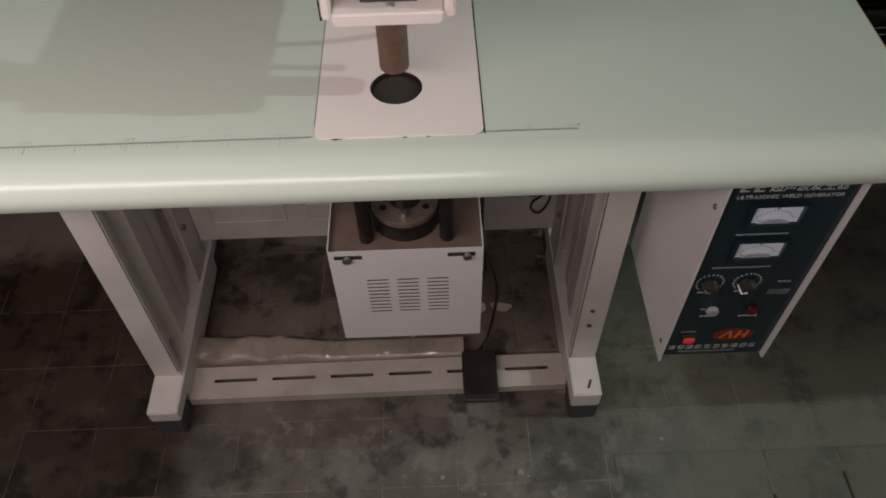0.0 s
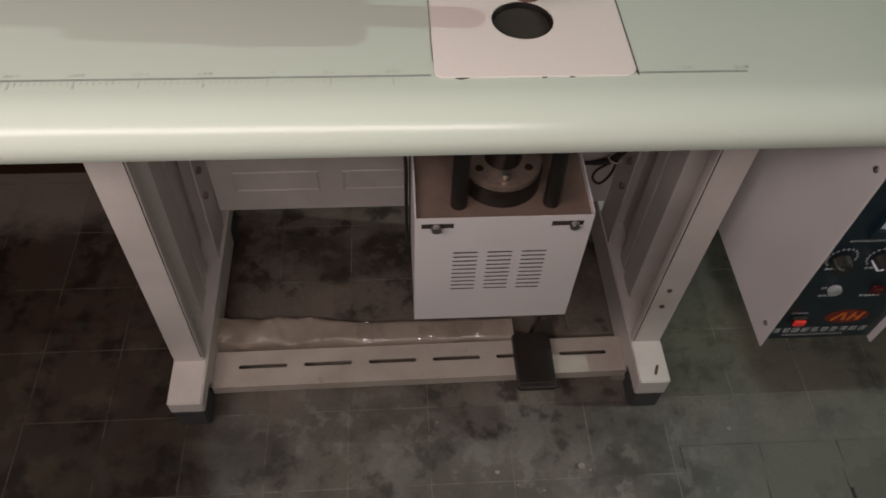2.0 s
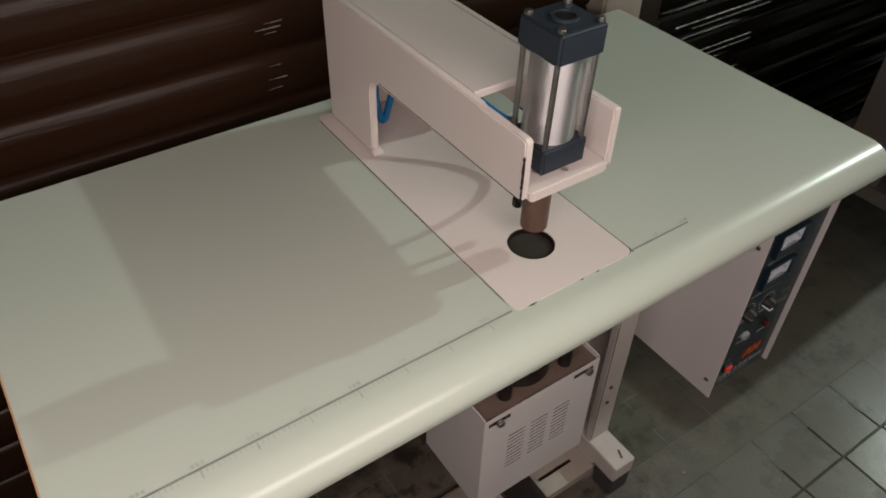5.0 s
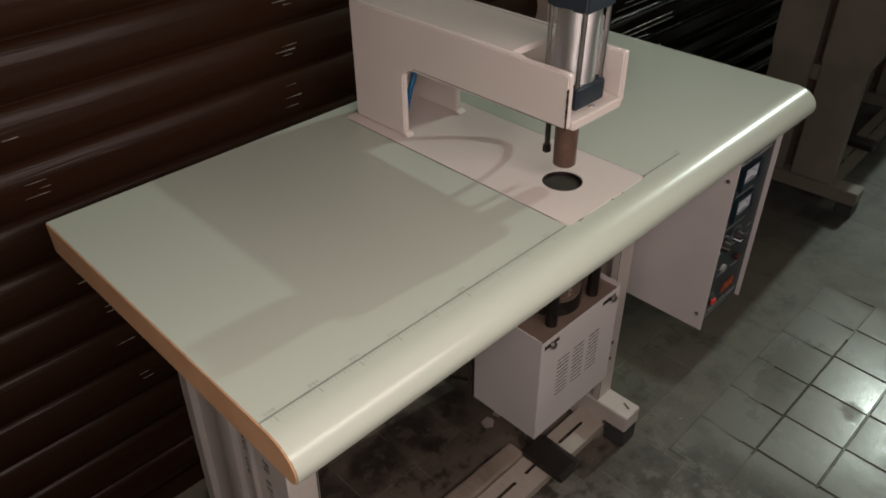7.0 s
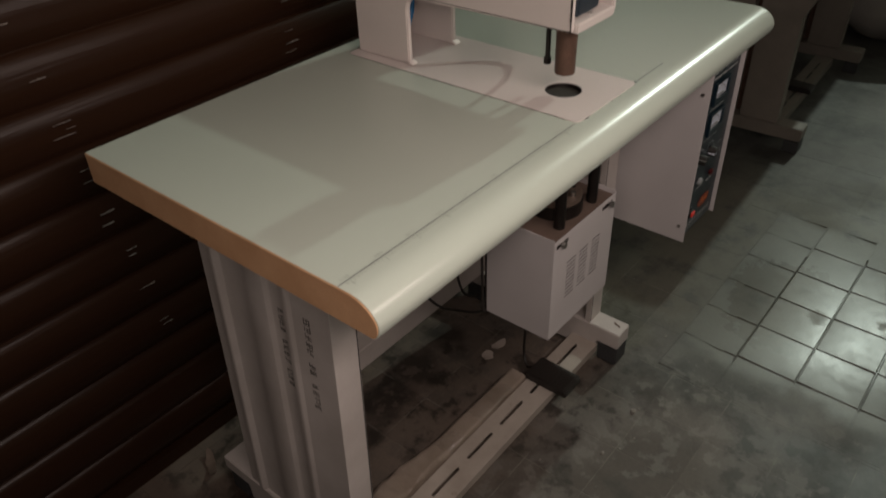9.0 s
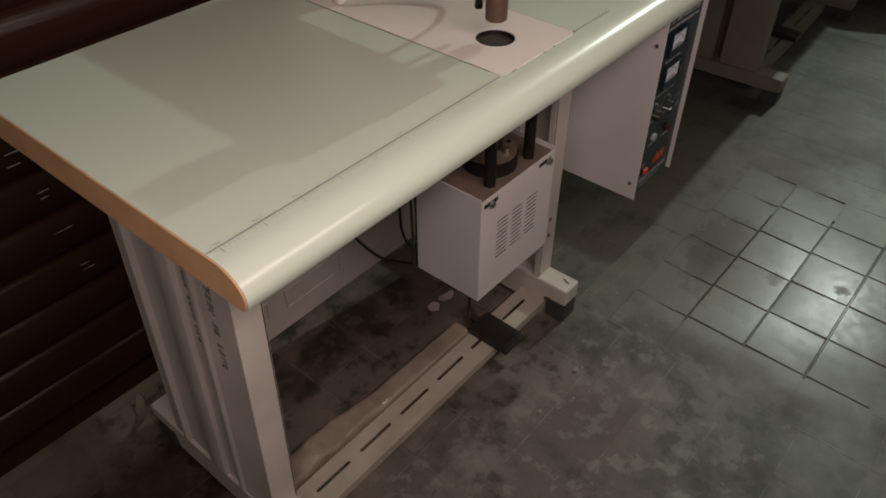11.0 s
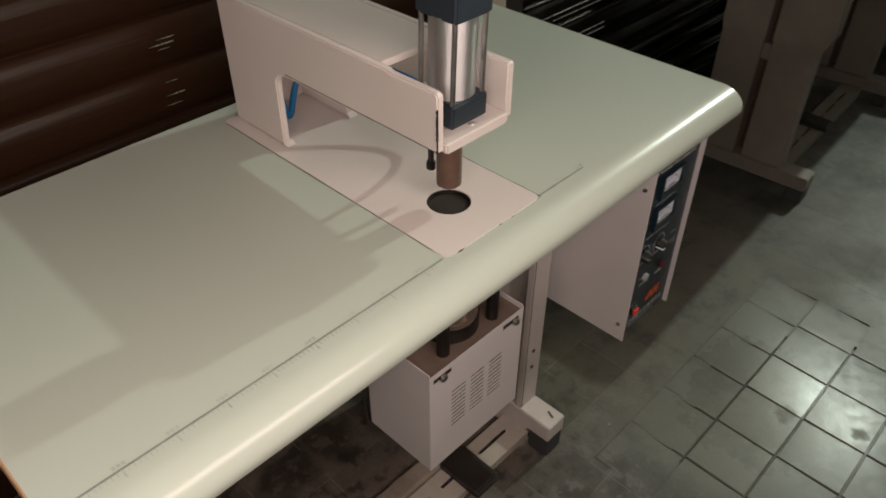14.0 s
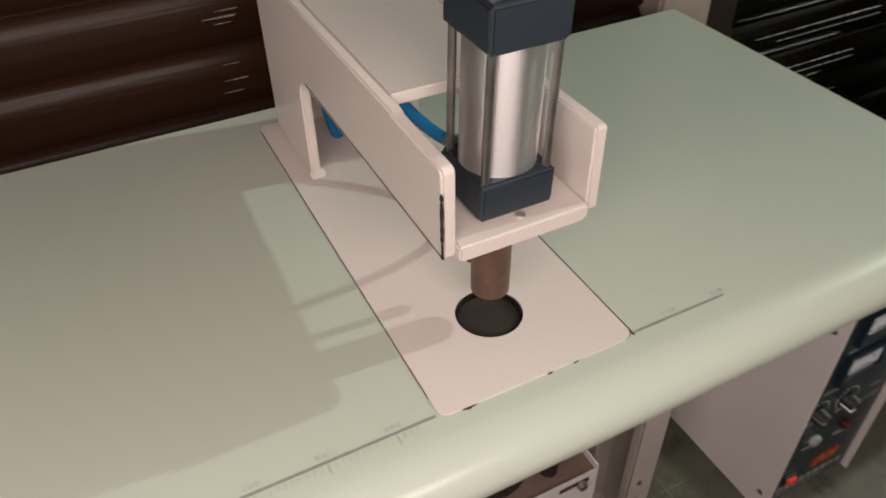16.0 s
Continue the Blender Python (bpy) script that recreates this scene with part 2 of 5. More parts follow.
def floor_paint(name, joint=""):
    """Cement tiles under dried cement film, soot and brown soil, with one trodden cleaner patch; or the joints between them."""
    m, nt, b = nodes_of(name)
    link = nt.links.new
    geo = nt.nodes.new("ShaderNodeNewGeometry")

    def clouds(scale, detail, rough):
        n = add(nt, "ShaderNodeTexNoise", Scale=scale, Detail=detail, Roughness=rough)
        link(geo.outputs["Position"], n.inputs["Vector"])
        return n

    def fade(socket, lo, hi, to=1.0, at=0.0):
        r = nt.nodes.new("ShaderNodeMapRange")
        r.interpolation_type = "SMOOTHSTEP"
        for key, value in zip(("From Min", "From Max", "To Min", "To Max"), (lo, hi, at, to)):
            r.inputs[key].default_value = value
        link(socket, r.inputs["Value"])
        return r.outputs[0]

    def sums(kind, p, q):
        n = nt.nodes.new("ShaderNodeMath")
        n.operation = kind
        for slot, v in zip(n.inputs, (p, q)):
            if isinstance(v, float):
                slot.default_value = v
            else:
                link(v, slot)
        return n.outputs[0]

    def times(*sockets):
        return functools.reduce(lambda p, q: sums("MULTIPLY", p, q), sockets)

    def over(colour, mask):
        nonlocal out
        n = nt.nodes.new("ShaderNodeMix")
        n.data_type = "RGBA"
        n.inputs[7].default_value = (*colour, 1)
        link(mask, n.inputs[0])
        link(out, n.inputs[6])
        out = n.outputs[2]

    def warp(noise_node, amount):
        shift = nt.nodes.new("ShaderNodeVectorMath")
        shift.operation = "MULTIPLY_ADD"
        shift.inputs[1].default_value, shift.inputs[2].default_value = (amount, amount, 0), (-amount / 2, -amount / 2, 0)
        link(noise_node.outputs["Color"], shift.inputs[0])
        n = nt.nodes.new("ShaderNodeVectorMath")
        link(geo.outputs["Position"], n.inputs[0])
        link(shift.outputs[0], n.inputs[1])
        return n.outputs[0]

    def away(place, vector):
        d = nt.nodes.new("ShaderNodeVectorMath")
        d.operation = "DISTANCE"
        d.inputs[1].default_value = place
        link(vector, d.inputs[0])
        return d.outputs["Value"]

    wob = clouds(9.0, 9.0, 0.68)
    wide = clouds(3.1, 3.0, 0.5)
    mid = clouds(11.0, 8.0, 0.66)
    grain = clouds(170.0, 2.0, 0.5)
    fleck = clouds(38.0, 4.0, 0.6)
    warped = warp(wob, 0.16)
    xyz = nt.nodes.new("ShaderNodeSeparateXYZ")
    link(warped, xyz.inputs[0])
    x, y = xyz.outputs["X"], xyz.outputs["Y"]
    # cloudy cement film
    ramp = nt.nodes.new("ShaderNodeValToRGB")
    e = ramp.color_ramp.elements
    e[0].position, e[0].color = 0.37, (0.040, 0.0395, 0.035, 1)
    e[1].position, e[1].color = 0.63, (0.116, 0.1145, 0.103, 1)
    third = e.new(0.49)
    third.color = (0.080, 0.079, 0.071, 1)
    link(sums("ADD", sums("MULTIPLY", wide.outputs["Fac"], 0.45), sums("MULTIPLY", mid.outputs["Fac"], 0.55)), ramp.inputs[0])
    out = ramp.outputs[0]
    over((0.19, 0.185, 0.17), times(fade(fleck.outputs["Fac"], 0.60, 0.72, 0.5), fade(wide.outputs["Fac"], 0.45, 0.60)))
    grainy = fade(mid.outputs["Fac"], 0.30, 0.55, 1.0, 0.35)
    # brown soil under the table and beside it; beside, darkened further for weaker light
    over((0.150, 0.115, 0.092), times(fade(y, 0.03, 0.12, 0.80), fade(x, 0.40, 0.28), grainy))
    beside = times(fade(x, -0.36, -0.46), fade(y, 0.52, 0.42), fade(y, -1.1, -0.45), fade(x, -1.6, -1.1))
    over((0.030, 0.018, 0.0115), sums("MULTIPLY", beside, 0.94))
    over((0.120, 0.100, 0.083), times(fade(y, -0.42, -0.16, 0.72), fade(x, 0.40, 0.14), fade(y, 0.13, 0.03), fade(x, -0.42, -0.32), grainy))
    over((0.115, 0.088, 0.072), fade(y, 0.44, 0.54, 0.7))
    over((0.130, 0.118, 0.094), times(fade(x, 0.42, 0.50, 0.85), fade(x, 1.5, 1.1), fade(y, -0.56, -0.50), fade(mid.outputs["Fac"], 0.36, 0.52, 1.0, 0.25)))
    for colour, places in (((0.016, 0.012, 0.010), OIL), ((0.20, 0.18, 0.162), CEMENT), ((0.125, 0.116, 0.084), MOSS)):
        for px, py, r, k in places:
            over(colour, fade(away((px, py, 0), warped), r * 1.4, r * 0.5, k * 0.8))
    over((0.050, 0.046, 0.030), times(fade(fleck.outputs["Fac"], 0.46, 0.68, 0.6), fade(away((0.40, 0.16, 0), warped), 0.17, 0.06)))
    # smeared cement and soot with ragged edges
    ragged = clouds(17.0, 7.0, 0.60)
    front = fade(y, 0.16, 0.04)
    over((0.205, 0.190, 0.172), times(fade(ragged.outputs["Fac"], 0.52, 0.60, 0.62), fade(wide.outputs["Fac"], 0.36, 0.56), front, fade(x, -0.40, -0.28), fade(x, 0.46, 0.22, 1.0, 0.28)))
    over((0.030, 0.026, 0.022), times(fade(ragged.outputs["Fac"], 0.49, 0.38, 0.72), fade(wide.outputs["Fac"], 0.64, 0.46), fade(x, 0.46, 0.22, 1.0, 0.22)))
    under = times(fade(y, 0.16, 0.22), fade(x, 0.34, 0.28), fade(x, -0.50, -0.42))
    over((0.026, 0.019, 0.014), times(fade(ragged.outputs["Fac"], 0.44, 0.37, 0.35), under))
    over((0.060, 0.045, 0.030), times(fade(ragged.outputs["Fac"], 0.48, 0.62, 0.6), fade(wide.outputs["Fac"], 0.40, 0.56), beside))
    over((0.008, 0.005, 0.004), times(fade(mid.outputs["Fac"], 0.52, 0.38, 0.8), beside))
    over((0.19, 0.152, 0.124), times(fade(ragged.outputs["Fac"], 0.55, 0.62, 0.35), under))
    # the cleaner patch
    inside = functools.reduce(lambda p, q: sums("MINIMUM", p, q), (sums("SUBTRACT", x, 0.385), sums("SUBTRACT", 1.115, x), sums("SUBTRACT", y, -0.555), sums("SUBTRACT", -0.012, y)))
    clean = fade(inside, -0.02, 0.06)
    over((0.135, 0.130, 0.110), times(clean, fade(mid.outputs["Fac"], 0.30, 0.62, 0.92, 0.45)))
    fine = warp(clouds(34.0, 5.0, 0.7), 0.075)
    crust = fade(away((0.700, -0.252, 0), fine), 0.012, 0.040, 0.0, 1.0)
    crust = sums("MAXIMUM", crust, fade(away((0.762, -0.386, 0), fine), 0.004, 0.020, 0.0, 0.8))
    over((0.095, 0.074, 0.049), times(crust, fade(fleck.outputs["Fac"], 0.40, 0.55, 0.9, 0.25)))
    if joint == "pale":
        over((0.21, 0.195, 0.17), times(fade(wob.outputs["Fac"], 0.44, 0.60, 0.68), fade(x, -0.46, -0.36), fade(x, 0.85, 0.60, 1.0, 0.15)))
        over((0.085, 0.066, 0.050), times(fade(wob.outputs["Fac"], 0.40, 0.56, 0.8), fade(x, -0.36, -0.46)))
    elif joint == "dark":
        over((0.045, 0.038, 0.028), times(clean, fade(mid.outputs["Fac"], 0.25, 0.5, 0.95, 0.6)))
    g = nt.nodes.new("ShaderNodeMix")
    g.data_type, g.blend_type = "RGBA", "MULTIPLY"
    g.inputs[0].default_value = 1.0
    tone = fade(grain.outputs["Fac"], 0.2, 0.8, 1.06, 0.94)
    if not joint:
        tone = times(tone, fade(nt.nodes.new("ShaderNodeObjectInfo").outputs["Random"], 0.0, 1.0, 1.09, 0.91))
    link(out, g.inputs[6])
    link(tone, g.inputs[7])
    link(g.outputs[2], b.inputs["Base Color"])
    # gloss: dull film, damp sheen here and there, trodden smooth in the patch's middle
    dull = fade(wide.outputs["Fac"], 0.35, 0.65, 0.62, 0.40)
    worn = sums("ADD", fade(away((0.70, -0.20, 0), warped), 0.08, 0.36, 0.42, 0.195), sums("MULTIPLY", crust, 0.19))
    worn = sums("ADD", worn, fade(fleck.outputs["Fac"], 0.4, 0.7, 0.05))
    rm = nt.nodes.new("ShaderNodeMix")
    link(clean, rm.inputs[0])
    link(dull, rm.inputs[2])
    link(worn, rm.inputs[3])
    link(rm.outputs[0], b.inputs["Roughness"])
    b.inputs["Specular IOR Level"].default_value = 0.30
    bn = add(nt, "ShaderNodeBump", Strength=0.22, Distance=0.0004)
    link(sums("ADD", grain.outputs["Fac"], sums("MULTIPLY", fleck.outputs["Fac"], 2.0)), bn.inputs["Height"])
    link(bn.outputs[0], b.inputs["Normal"])
    return m


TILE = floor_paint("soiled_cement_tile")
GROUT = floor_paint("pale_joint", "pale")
JOINT = floor_paint("dirty_open_joint", "dark")
PAPER = surface("dusty_wrapping", (0.33, 0.272, 0.225), 0.4, second=(0.24, 0.192, 0.152), scale=16, fine=240, bump=0.001, vary=0.1)
FOIL = film("clear_wrap", 0.10, 0.17)
SACKMAT = surface("woven_sack", (0.50, 0.47, 0.43), 0.65, second=(0.40, 0.37, 0.33), scale=6, fine=300, bump=0.001)

# ---- shapes ----
ORIGIN = {}


def thing(name, base, label, category, group="", kind=""):
    ob = new(name)
    ob.empty_display_size = 0.05
    ob.location = base
    ORIGIN[ob.name] = Vector(base)
    return tagged(ob, label, category, group, kind)


def part(name, bm, material, parent=None, label="", smooth=True):
    """Links a bmesh, given in world places, as one mesh under a thing or a part."""
    base = ORIGIN[parent.name] if parent else Vector((0, 0, 0))
    if parent:
        bmesh.ops.translate(bm, verts=bm.verts, vec=-base)
    bmesh.ops.recalc_face_normals(bm, faces=bm.faces)
    me = bpy.data.meshes.new(name)
    bm.to_mesh(me)
    bm.free()
    me.materials.append(material)
    if smooth:
        me.polygons.foreach_set("use_smooth", [True] * len(me.polygons))
        me.set_sharp_from_angle(angle=radians(32))
    ob = new(name, me)
    ob.parent = parent
    ORIGIN[ob.name] = base
    if label:
        ob["label"] = label
    return ob


def bevelled(bm, width, segments=2):
    if width > 0:
        edges = [e for e in bm.edges if e.calc_face_angle(0) > radians(30)]
        bmesh.ops.bevel(bm, geom=edges, offset=width, segments=segments, affect="EDGES", clamp_overlap=True)
    return bm


def box(x0, x1, y0, y1, z0, z1, bevel=0.001, bm=None, segments=2):
    b = bmesh.new()
    bmesh.ops.create_cube(b, size=1, matrix=Matrix.LocRotScale(((x0 + x1) / 2, (y0 + y1) / 2, (z0 + z1) / 2), None, (x1 - x0, y1 - y0, z1 - z0)))
    bevelled(b, bevel, segments)
    return joined(bm, b)


def joined(bm, b):
    if bm is None:
        return b
    me = bpy.data.meshes.new("tmp")
    b.to_mesh(me)
    b.free()
    bm.from_mesh(me)
    bpy.data.meshes.remove(me)
    return bm


def rod(a, b, r, bevel=0.0, sides=24, r2=None, bm=None):
    a, b = Vector(a), Vector(b)
    c = bmesh.new()
    turn = (b - a).to_track_quat("Z", "Y").to_matrix().to_4x4()
    bmesh.ops.create_cone(c, cap_ends=True, segments=sides, radius1=r, radius2=r if r2 is None else r2, depth=(b - a).length, matrix=Matrix.Translation((a + b) / 2) @ turn)
    bevelled(c, bevel)
    return joined(bm, c)


def ring(centre, r_out, r_in, z0, z1, sides=48, bm=None):
    c = bmesh.new()
    rows = []
    for r, z in ((r_out, z0), (r_out, z1), (r_in, z1), (r_in, z0)):
        rows.append([c.verts.new((centre[0] + r * math.cos(2 * math.pi * i / sides), centre[1] + r * math.sin(2 * math.pi * i / sides), z)) for i in range(sides)])
    for k in range(4):
        p, q = rows[k], rows[(k + 1) % 4]
        for i in range(sides):
            c.faces.new((p[i], p[(i + 1) % sides], q[(i + 1) % sides], q[i]))
    return joined(bm, c)


def prism(outline, axis, a, b, bevel=0.0, bm=None, segments=2):
    """An outline of pairs, drawn out along an axis from a to b. The pairs are the two other axes in order."""
    c = bmesh.new()

    def at(p, h):
        return {"x": (h, p[0], p[1]), "y": (p[0], h, p[1]), "z": (p[0], p[1], h)}[axis]
    low = [c.verts.new(at(p, a)) for p in outline]
    high = [c.verts.new(at(p, b)) for p in outline]
    c.faces.new(low)
    c.faces.new(high)
    n = len(outline)
    for i in range(n):
        c.faces.new((low[i], low[(i + 1) % n], high[(i + 1) % n], high[i]))
    bmesh.ops.recalc_face_normals(c, faces=c.faces)
    bevelled(c, bevel, segments)
    return joined(bm, c)


def smooth_line(points, steps=8):
    p = [Vector(q) for q in points]
    p = [2 * p[0] - p[1]] + p + [2 * p[-1] - p[-2]]
    line = []
    for i in range(1, len(p) - 2):
        for s in range(steps):
            t = s / steps
            a, b, c, d = p[i - 1], p[i], p[i + 1], p[i + 2]
            line.append(0.5 * (2 * b + (c - a) * t + (2 * a - 5 * b + 4 * c - d) * t * t + (3 * b - a - 3 * c + d) * t ** 3))
    return line + [p[-2]]


def tube(points, r, sides=10, steps=8, bm=None):
    line = smooth_line(points, steps)
    c = bmesh.new()
    rows = []
    up = Vector((0.3, 0.2, 1)).normalized()
    for i, q in enumerate(line):
        way = (line[min(i + 1, len(line) - 1)] - line[max(i - 1, 0)]).normalized()
        side = way.cross(up)
        side = side.normalized() if side.length > 1e-4 else way.orthogonal().normalized()
        up = side.cross(way).normalized()
        rows.append([c.verts.new(q + r * (math.cos(2 * math.pi * k / sides) * side + math.sin(2 * math.pi * k / sides) * up)) for k in range(sides)])
    for p, q in zip(rows, rows[1:]):
        for k in range(sides):
            c.faces.new((p[k], p[(k + 1) % sides], q[(k + 1) % sides], q[k]))
    c.faces.new(rows[0])
    c.faces.new(rows[-1])
    return joined(bm, c)


def pierced(u0, u1, v0, v1, holes, axis, a, b, bm=None):
    """A plate from a to b along an axis with rectangular holes (u0, u1, v0, v1) that go through it."""
    us = sorted({u0, u1, *[h[0] for h in holes], *[h[1] for h in holes]})
    vs = sorted({v0, v1, *[h[2] for h in holes], *[h[3] for h in holes]})
    c = bmesh.new()
    made = {}

    def v(i, j, h):
        if (i, j, h) not in made:
            p = (us[i], vs[j])
            made[i, j, h] = c.verts.new({"x": (h, p[0], p[1]), "y": (p[0], h, p[1]), "z": (p[0], p[1], h)}[axis])
        return made[i, j, h]

    def solid(i, j):
        if not (0 <= i < len(us) - 1 and 0 <= j < len(vs) - 1):
            return False
        u, w = (us[i] + us[i + 1]) / 2, (vs[j] + vs[j + 1]) / 2
        return not any(h[0] < u < h[1] and h[2] < w < h[3] for h in holes)
    for i in range(len(us) - 1):
        for j in range(len(vs) - 1):
            if not solid(i, j):
                continue
            for h in (a, b):
                c.faces.new((v(i, j, h), v(i + 1, j, h), v(i + 1, j + 1, h), v(i, j + 1, h)))
            for di, dj, e in ((-1, 0, ((i, j), (i, j + 1))), (1, 0, ((i + 1, j), (i + 1, j + 1))), (0, -1, ((i, j), (i + 1, j))), (0, 1, ((i, j + 1), (i + 1, j + 1)))):
                if not solid(i + di, j + dj):
                    (p, q), (r, s) = e
                    c.faces.new((v(p, q, a), v(r, s, a), v(r, s, b), v(p, q, b)))
    bmesh.ops.recalc_face_normals(c, faces=c.faces)
    return joined(bm, c)


def slotted(x0, x1, y0, y1, centres, cy, half, r, z0, z1):
    """A flat bar with a row of round-ended slots."""
    c = bmesh.new()
    cuts = [x0] + [(p + q) / 2 for p, q in zip(centres, centres[1:])] + [x1]
    for cx, a, b in zip(centres, cuts, cuts[1:]):
        straight = half - r
        rim = [(straight + r * math.cos(radians(d)), r * math.sin(radians(d))) for d in range(-90, 91, 15)]
        rim += [(-p, -q) for p, q in rim]
        outer = []
        for p, q in rim:
            s = min((b - cx) / p if p > 1e-9 else 9e9, (a - cx) / p if p < -1e-9 else 9e9, (y1 - cy) / q if q > 1e-9 else 9e9, (y0 - cy) / q if q < -1e-9 else 9e9)
            outer.append([p * s, q * s])
        corners = [(b - cx, y0 - cy), (b - cx, y1 - cy), (a - cx, y1 - cy), (a - cx, y0 - cy)]
        for p, q in corners:
            k = min(range(len(outer)), key=lambda i: (outer[i][0] - p) ** 2 + (outer[i][1] - q) ** 2)
            outer[k] = [p, q]
        rows = [[c.verts.new((cx + p, cy + q, z)) for p, q in o] for o in (rim, outer) for z in (z0, z1)]
        n = len(rim)
        for i in range(n):
            j = (i + 1) % n
            for u, v in ((0, 2), (1, 3), (0, 1), (2, 3)):
                c.faces.new((rows[u][i], rows[u][j], rows[v][j], rows[v][i]))
    bmesh.ops.remove_doubles(c, verts=c.verts, dist=1e-6)
    return c


def arc(cx, cy, r, a0, a1, n=8, ry=None):
    ry = r if ry is None else ry
    return [(cx + r * math.cos(radians(a0 + (a1 - a0) * i / n)), cy + ry * math.sin(radians(a0 + (a1 - a0) * i / n))) for i in range(n + 1)]


def text_mesh(words, size, thick=0.0002):
    """Letters as a mesh: their left lower corner at the origin, in the plane of x and y."""
    curve = bpy.data.curves.new("letters", "FONT")
    curve.body, curve.size, curve.extrude, curve.resolution_u = words, size, thick, 3
    ob = bpy.data.objects.new("letters", curve)
    me = ob.to_mesh()
    b = bmesh.new()
    b.from_mesh(me)
    ob.to_mesh_clear()
    bpy.data.objects.remove(ob)
    bpy.data.curves.remove(curve)
    return b


TOP = 0.75
FLOOR_PITCH, FLOOR_X, FLOOR_Y = 0.1305, 0.588, -0.153

# ---- the work table ----
def work_table():
    t = thing("work_table", (0, 0.2, 0), "mint green laminate work table on white folded steel legs", "table")
    # top: a flat laminate board whose front edge rolls over
    nose = [(0.475, 0.706), (0.475, 0.750)] + [(-0.010 - 0.040 * math.sin(radians(a)), 0.720 + 0.030 * math.cos(radians(a))) for a in range(0, 91, 7)] + [(-0.0495, 0.716), (-0.0462, 0.709), (-0.0415, 0.706)]
    board = prism([(0.02, 0.706), (0.02, 0.750)] + nose[2:], "x", -0.5312, 0.5245)
    pierced(-0.5312, 0.5245, 0.02, 0.475, [(-0.052, 0.046, 0.030, 0.122)], "z", 0.706, 0.750, bm=board)
    def skewed(bm):
        for v in bm.verts:
            if v.co.x < -0.5:
                v.co.x -= 0.0040 * v.co.y / 0.475
        return bm
    top = part("tabletop", skewed(board), LAMINATE, t)
    inner = [(y, z) for y, z in nose]
    for x0, x1, lab in ((-0.5329, -0.5312, "raw brown fibreboard edge"), (0.5245, 0.5262, "raw brown fibreboard edge")):
        part("edge_face", skewed(prism([(y * 0.995 + 0.0012, z - 0.0006 if z > 0.72 else z + 0.0004) for y, z in inner], "x", x0, x1)), MDF, top, lab)
    # ruler printed along the front
    RY = 0.0035
    line = box(-0.5308, -0.086, RY - 0.0011, RY + 0.0011, 0.7501, 0.7504, 0)
    box(0.086, 0.1765, RY - 0.0011, RY + 0.0011, 0.7501, 0.7504, 0, line)
    part("ruler_line", line, GREYINK, top, "grey printed ruler line")
    major_ticks, minor_ticks, dark_ticks, marks = bmesh.new(), bmesh.new(), bmesh.new(), bmesh.new()
    for i in range(-3, 82):
        x = -0.1165 - 0.005 * i
        if x < -0.529 or x > -0.087:
            continue
        if i % 10 == 0:
            box(x - 0.0006, x + 0.0006, RY - 0.0105, RY - 0.001, 0.7501, 0.7504, 0, major_ticks)
            for q in range(3):
                box(x - 0.006 + q * 0.0043, x - 0.003 + q * 0.0043, RY + 0.0035, RY + 0.0075, 0.7501, 0.7503, 0, marks)
        else:
            box(x - 0.0003, x + 0.0003, RY - 0.0062, RY - 0.001, 0.7501, 0.7504, 0, dark_ticks if x < -0.23 else minor_ticks)
    for x in (0.119, 0.168):
        for q in range(3):
            box(x + q * 0.0043, x + 0.003 + q * 0.0043, RY + 0.0035, RY + 0.0075, 0.7501, 0.7503, 0, marks)
    part("tick_print", major_ticks, SOFTINK, top)["kind"] = "stuff"
    part("tick_print", minor_ticks, FAINTINK, top)["kind"] = "stuff"
    part("tick_print", dark_ticks, SOFTINK, top)["kind"] = "stuff"
    part("worn_print", marks, FAINTINK, top, "faint worn figures")["kind"] = "stuff"
    # legs: folded sheet columns, open towards the middle
    for side in (-1, 1):
        xo, xi = (-0.473, -0.427) if side < 0 else (0.306, 0.260)
        s = 1 if side < 0 else -1
        lean = 0.030 if side < 0 else 0.0
        zf = 0.080 if side < 0 else 0.091
        out = [(xo, 0.120), (xo, 0.194), (xo - 0.004 * s, 0.199), (xo - 0.004 * s, 0.208), (xo + 0.004 * s, 0.214), (xo + 0.004 * s, 0.243), (xo - 0.003 * s, 0.247), (xo - 0.003 * s, 0.288),
               (xo + 0.004 * s, 0.293), (xo + 0.004 * s, 0.349), (xo - 0.004 * s, 0.355), (xo - 0.004 * s, 0.363), (xo + 0.001 * s, 0.369), (xo + 0.001 * s, 0.393)]
        inn = [(xi, 0.393), (xi, 0.322), (xi - 0.004 * s, 0.322), (xi - 0.004 * s, 0.366), (xo + 0.010 * s, 0.366), (xo + 0.010 * s, 0.298), (xi - 0.016 * s, 0.294), (xi - 0.016 * s, 0.264), (xo + 0.012 * s, 0.262),
               (xo + 0.012 * s, 0.252), (xi - 0.013 * s, 0.250), (xi - 0.013 * s, 0.205), (xo + 0.010 * s, 0.198), (xo + 0.010 * s, 0.127), (xi - 0.003 * s, 0.127), (xi - 0.003 * s, 0.133), (xi, 0.133), (xi, 0.120)]

        def leaned(bm):
            for v in bm.verts:
                v.co.x += lean * (v.co.z - 0.088)
            return bm
        leg = part("leg", leaned(prism(out + inn, "z", zf, 0.7055, 0.0006, segments=1)), GREYWHITE, t, "folded white steel leg")
        for z in (0.228, 0.287):
            part("bolt_head", leaned(rod((xi - 0.001 * s, 0.338, z), (xi + 0.006 * s, 0.338, z), 0.0065, 0.001, 6)), BROWNPLATE, leg, "browned bolt head")
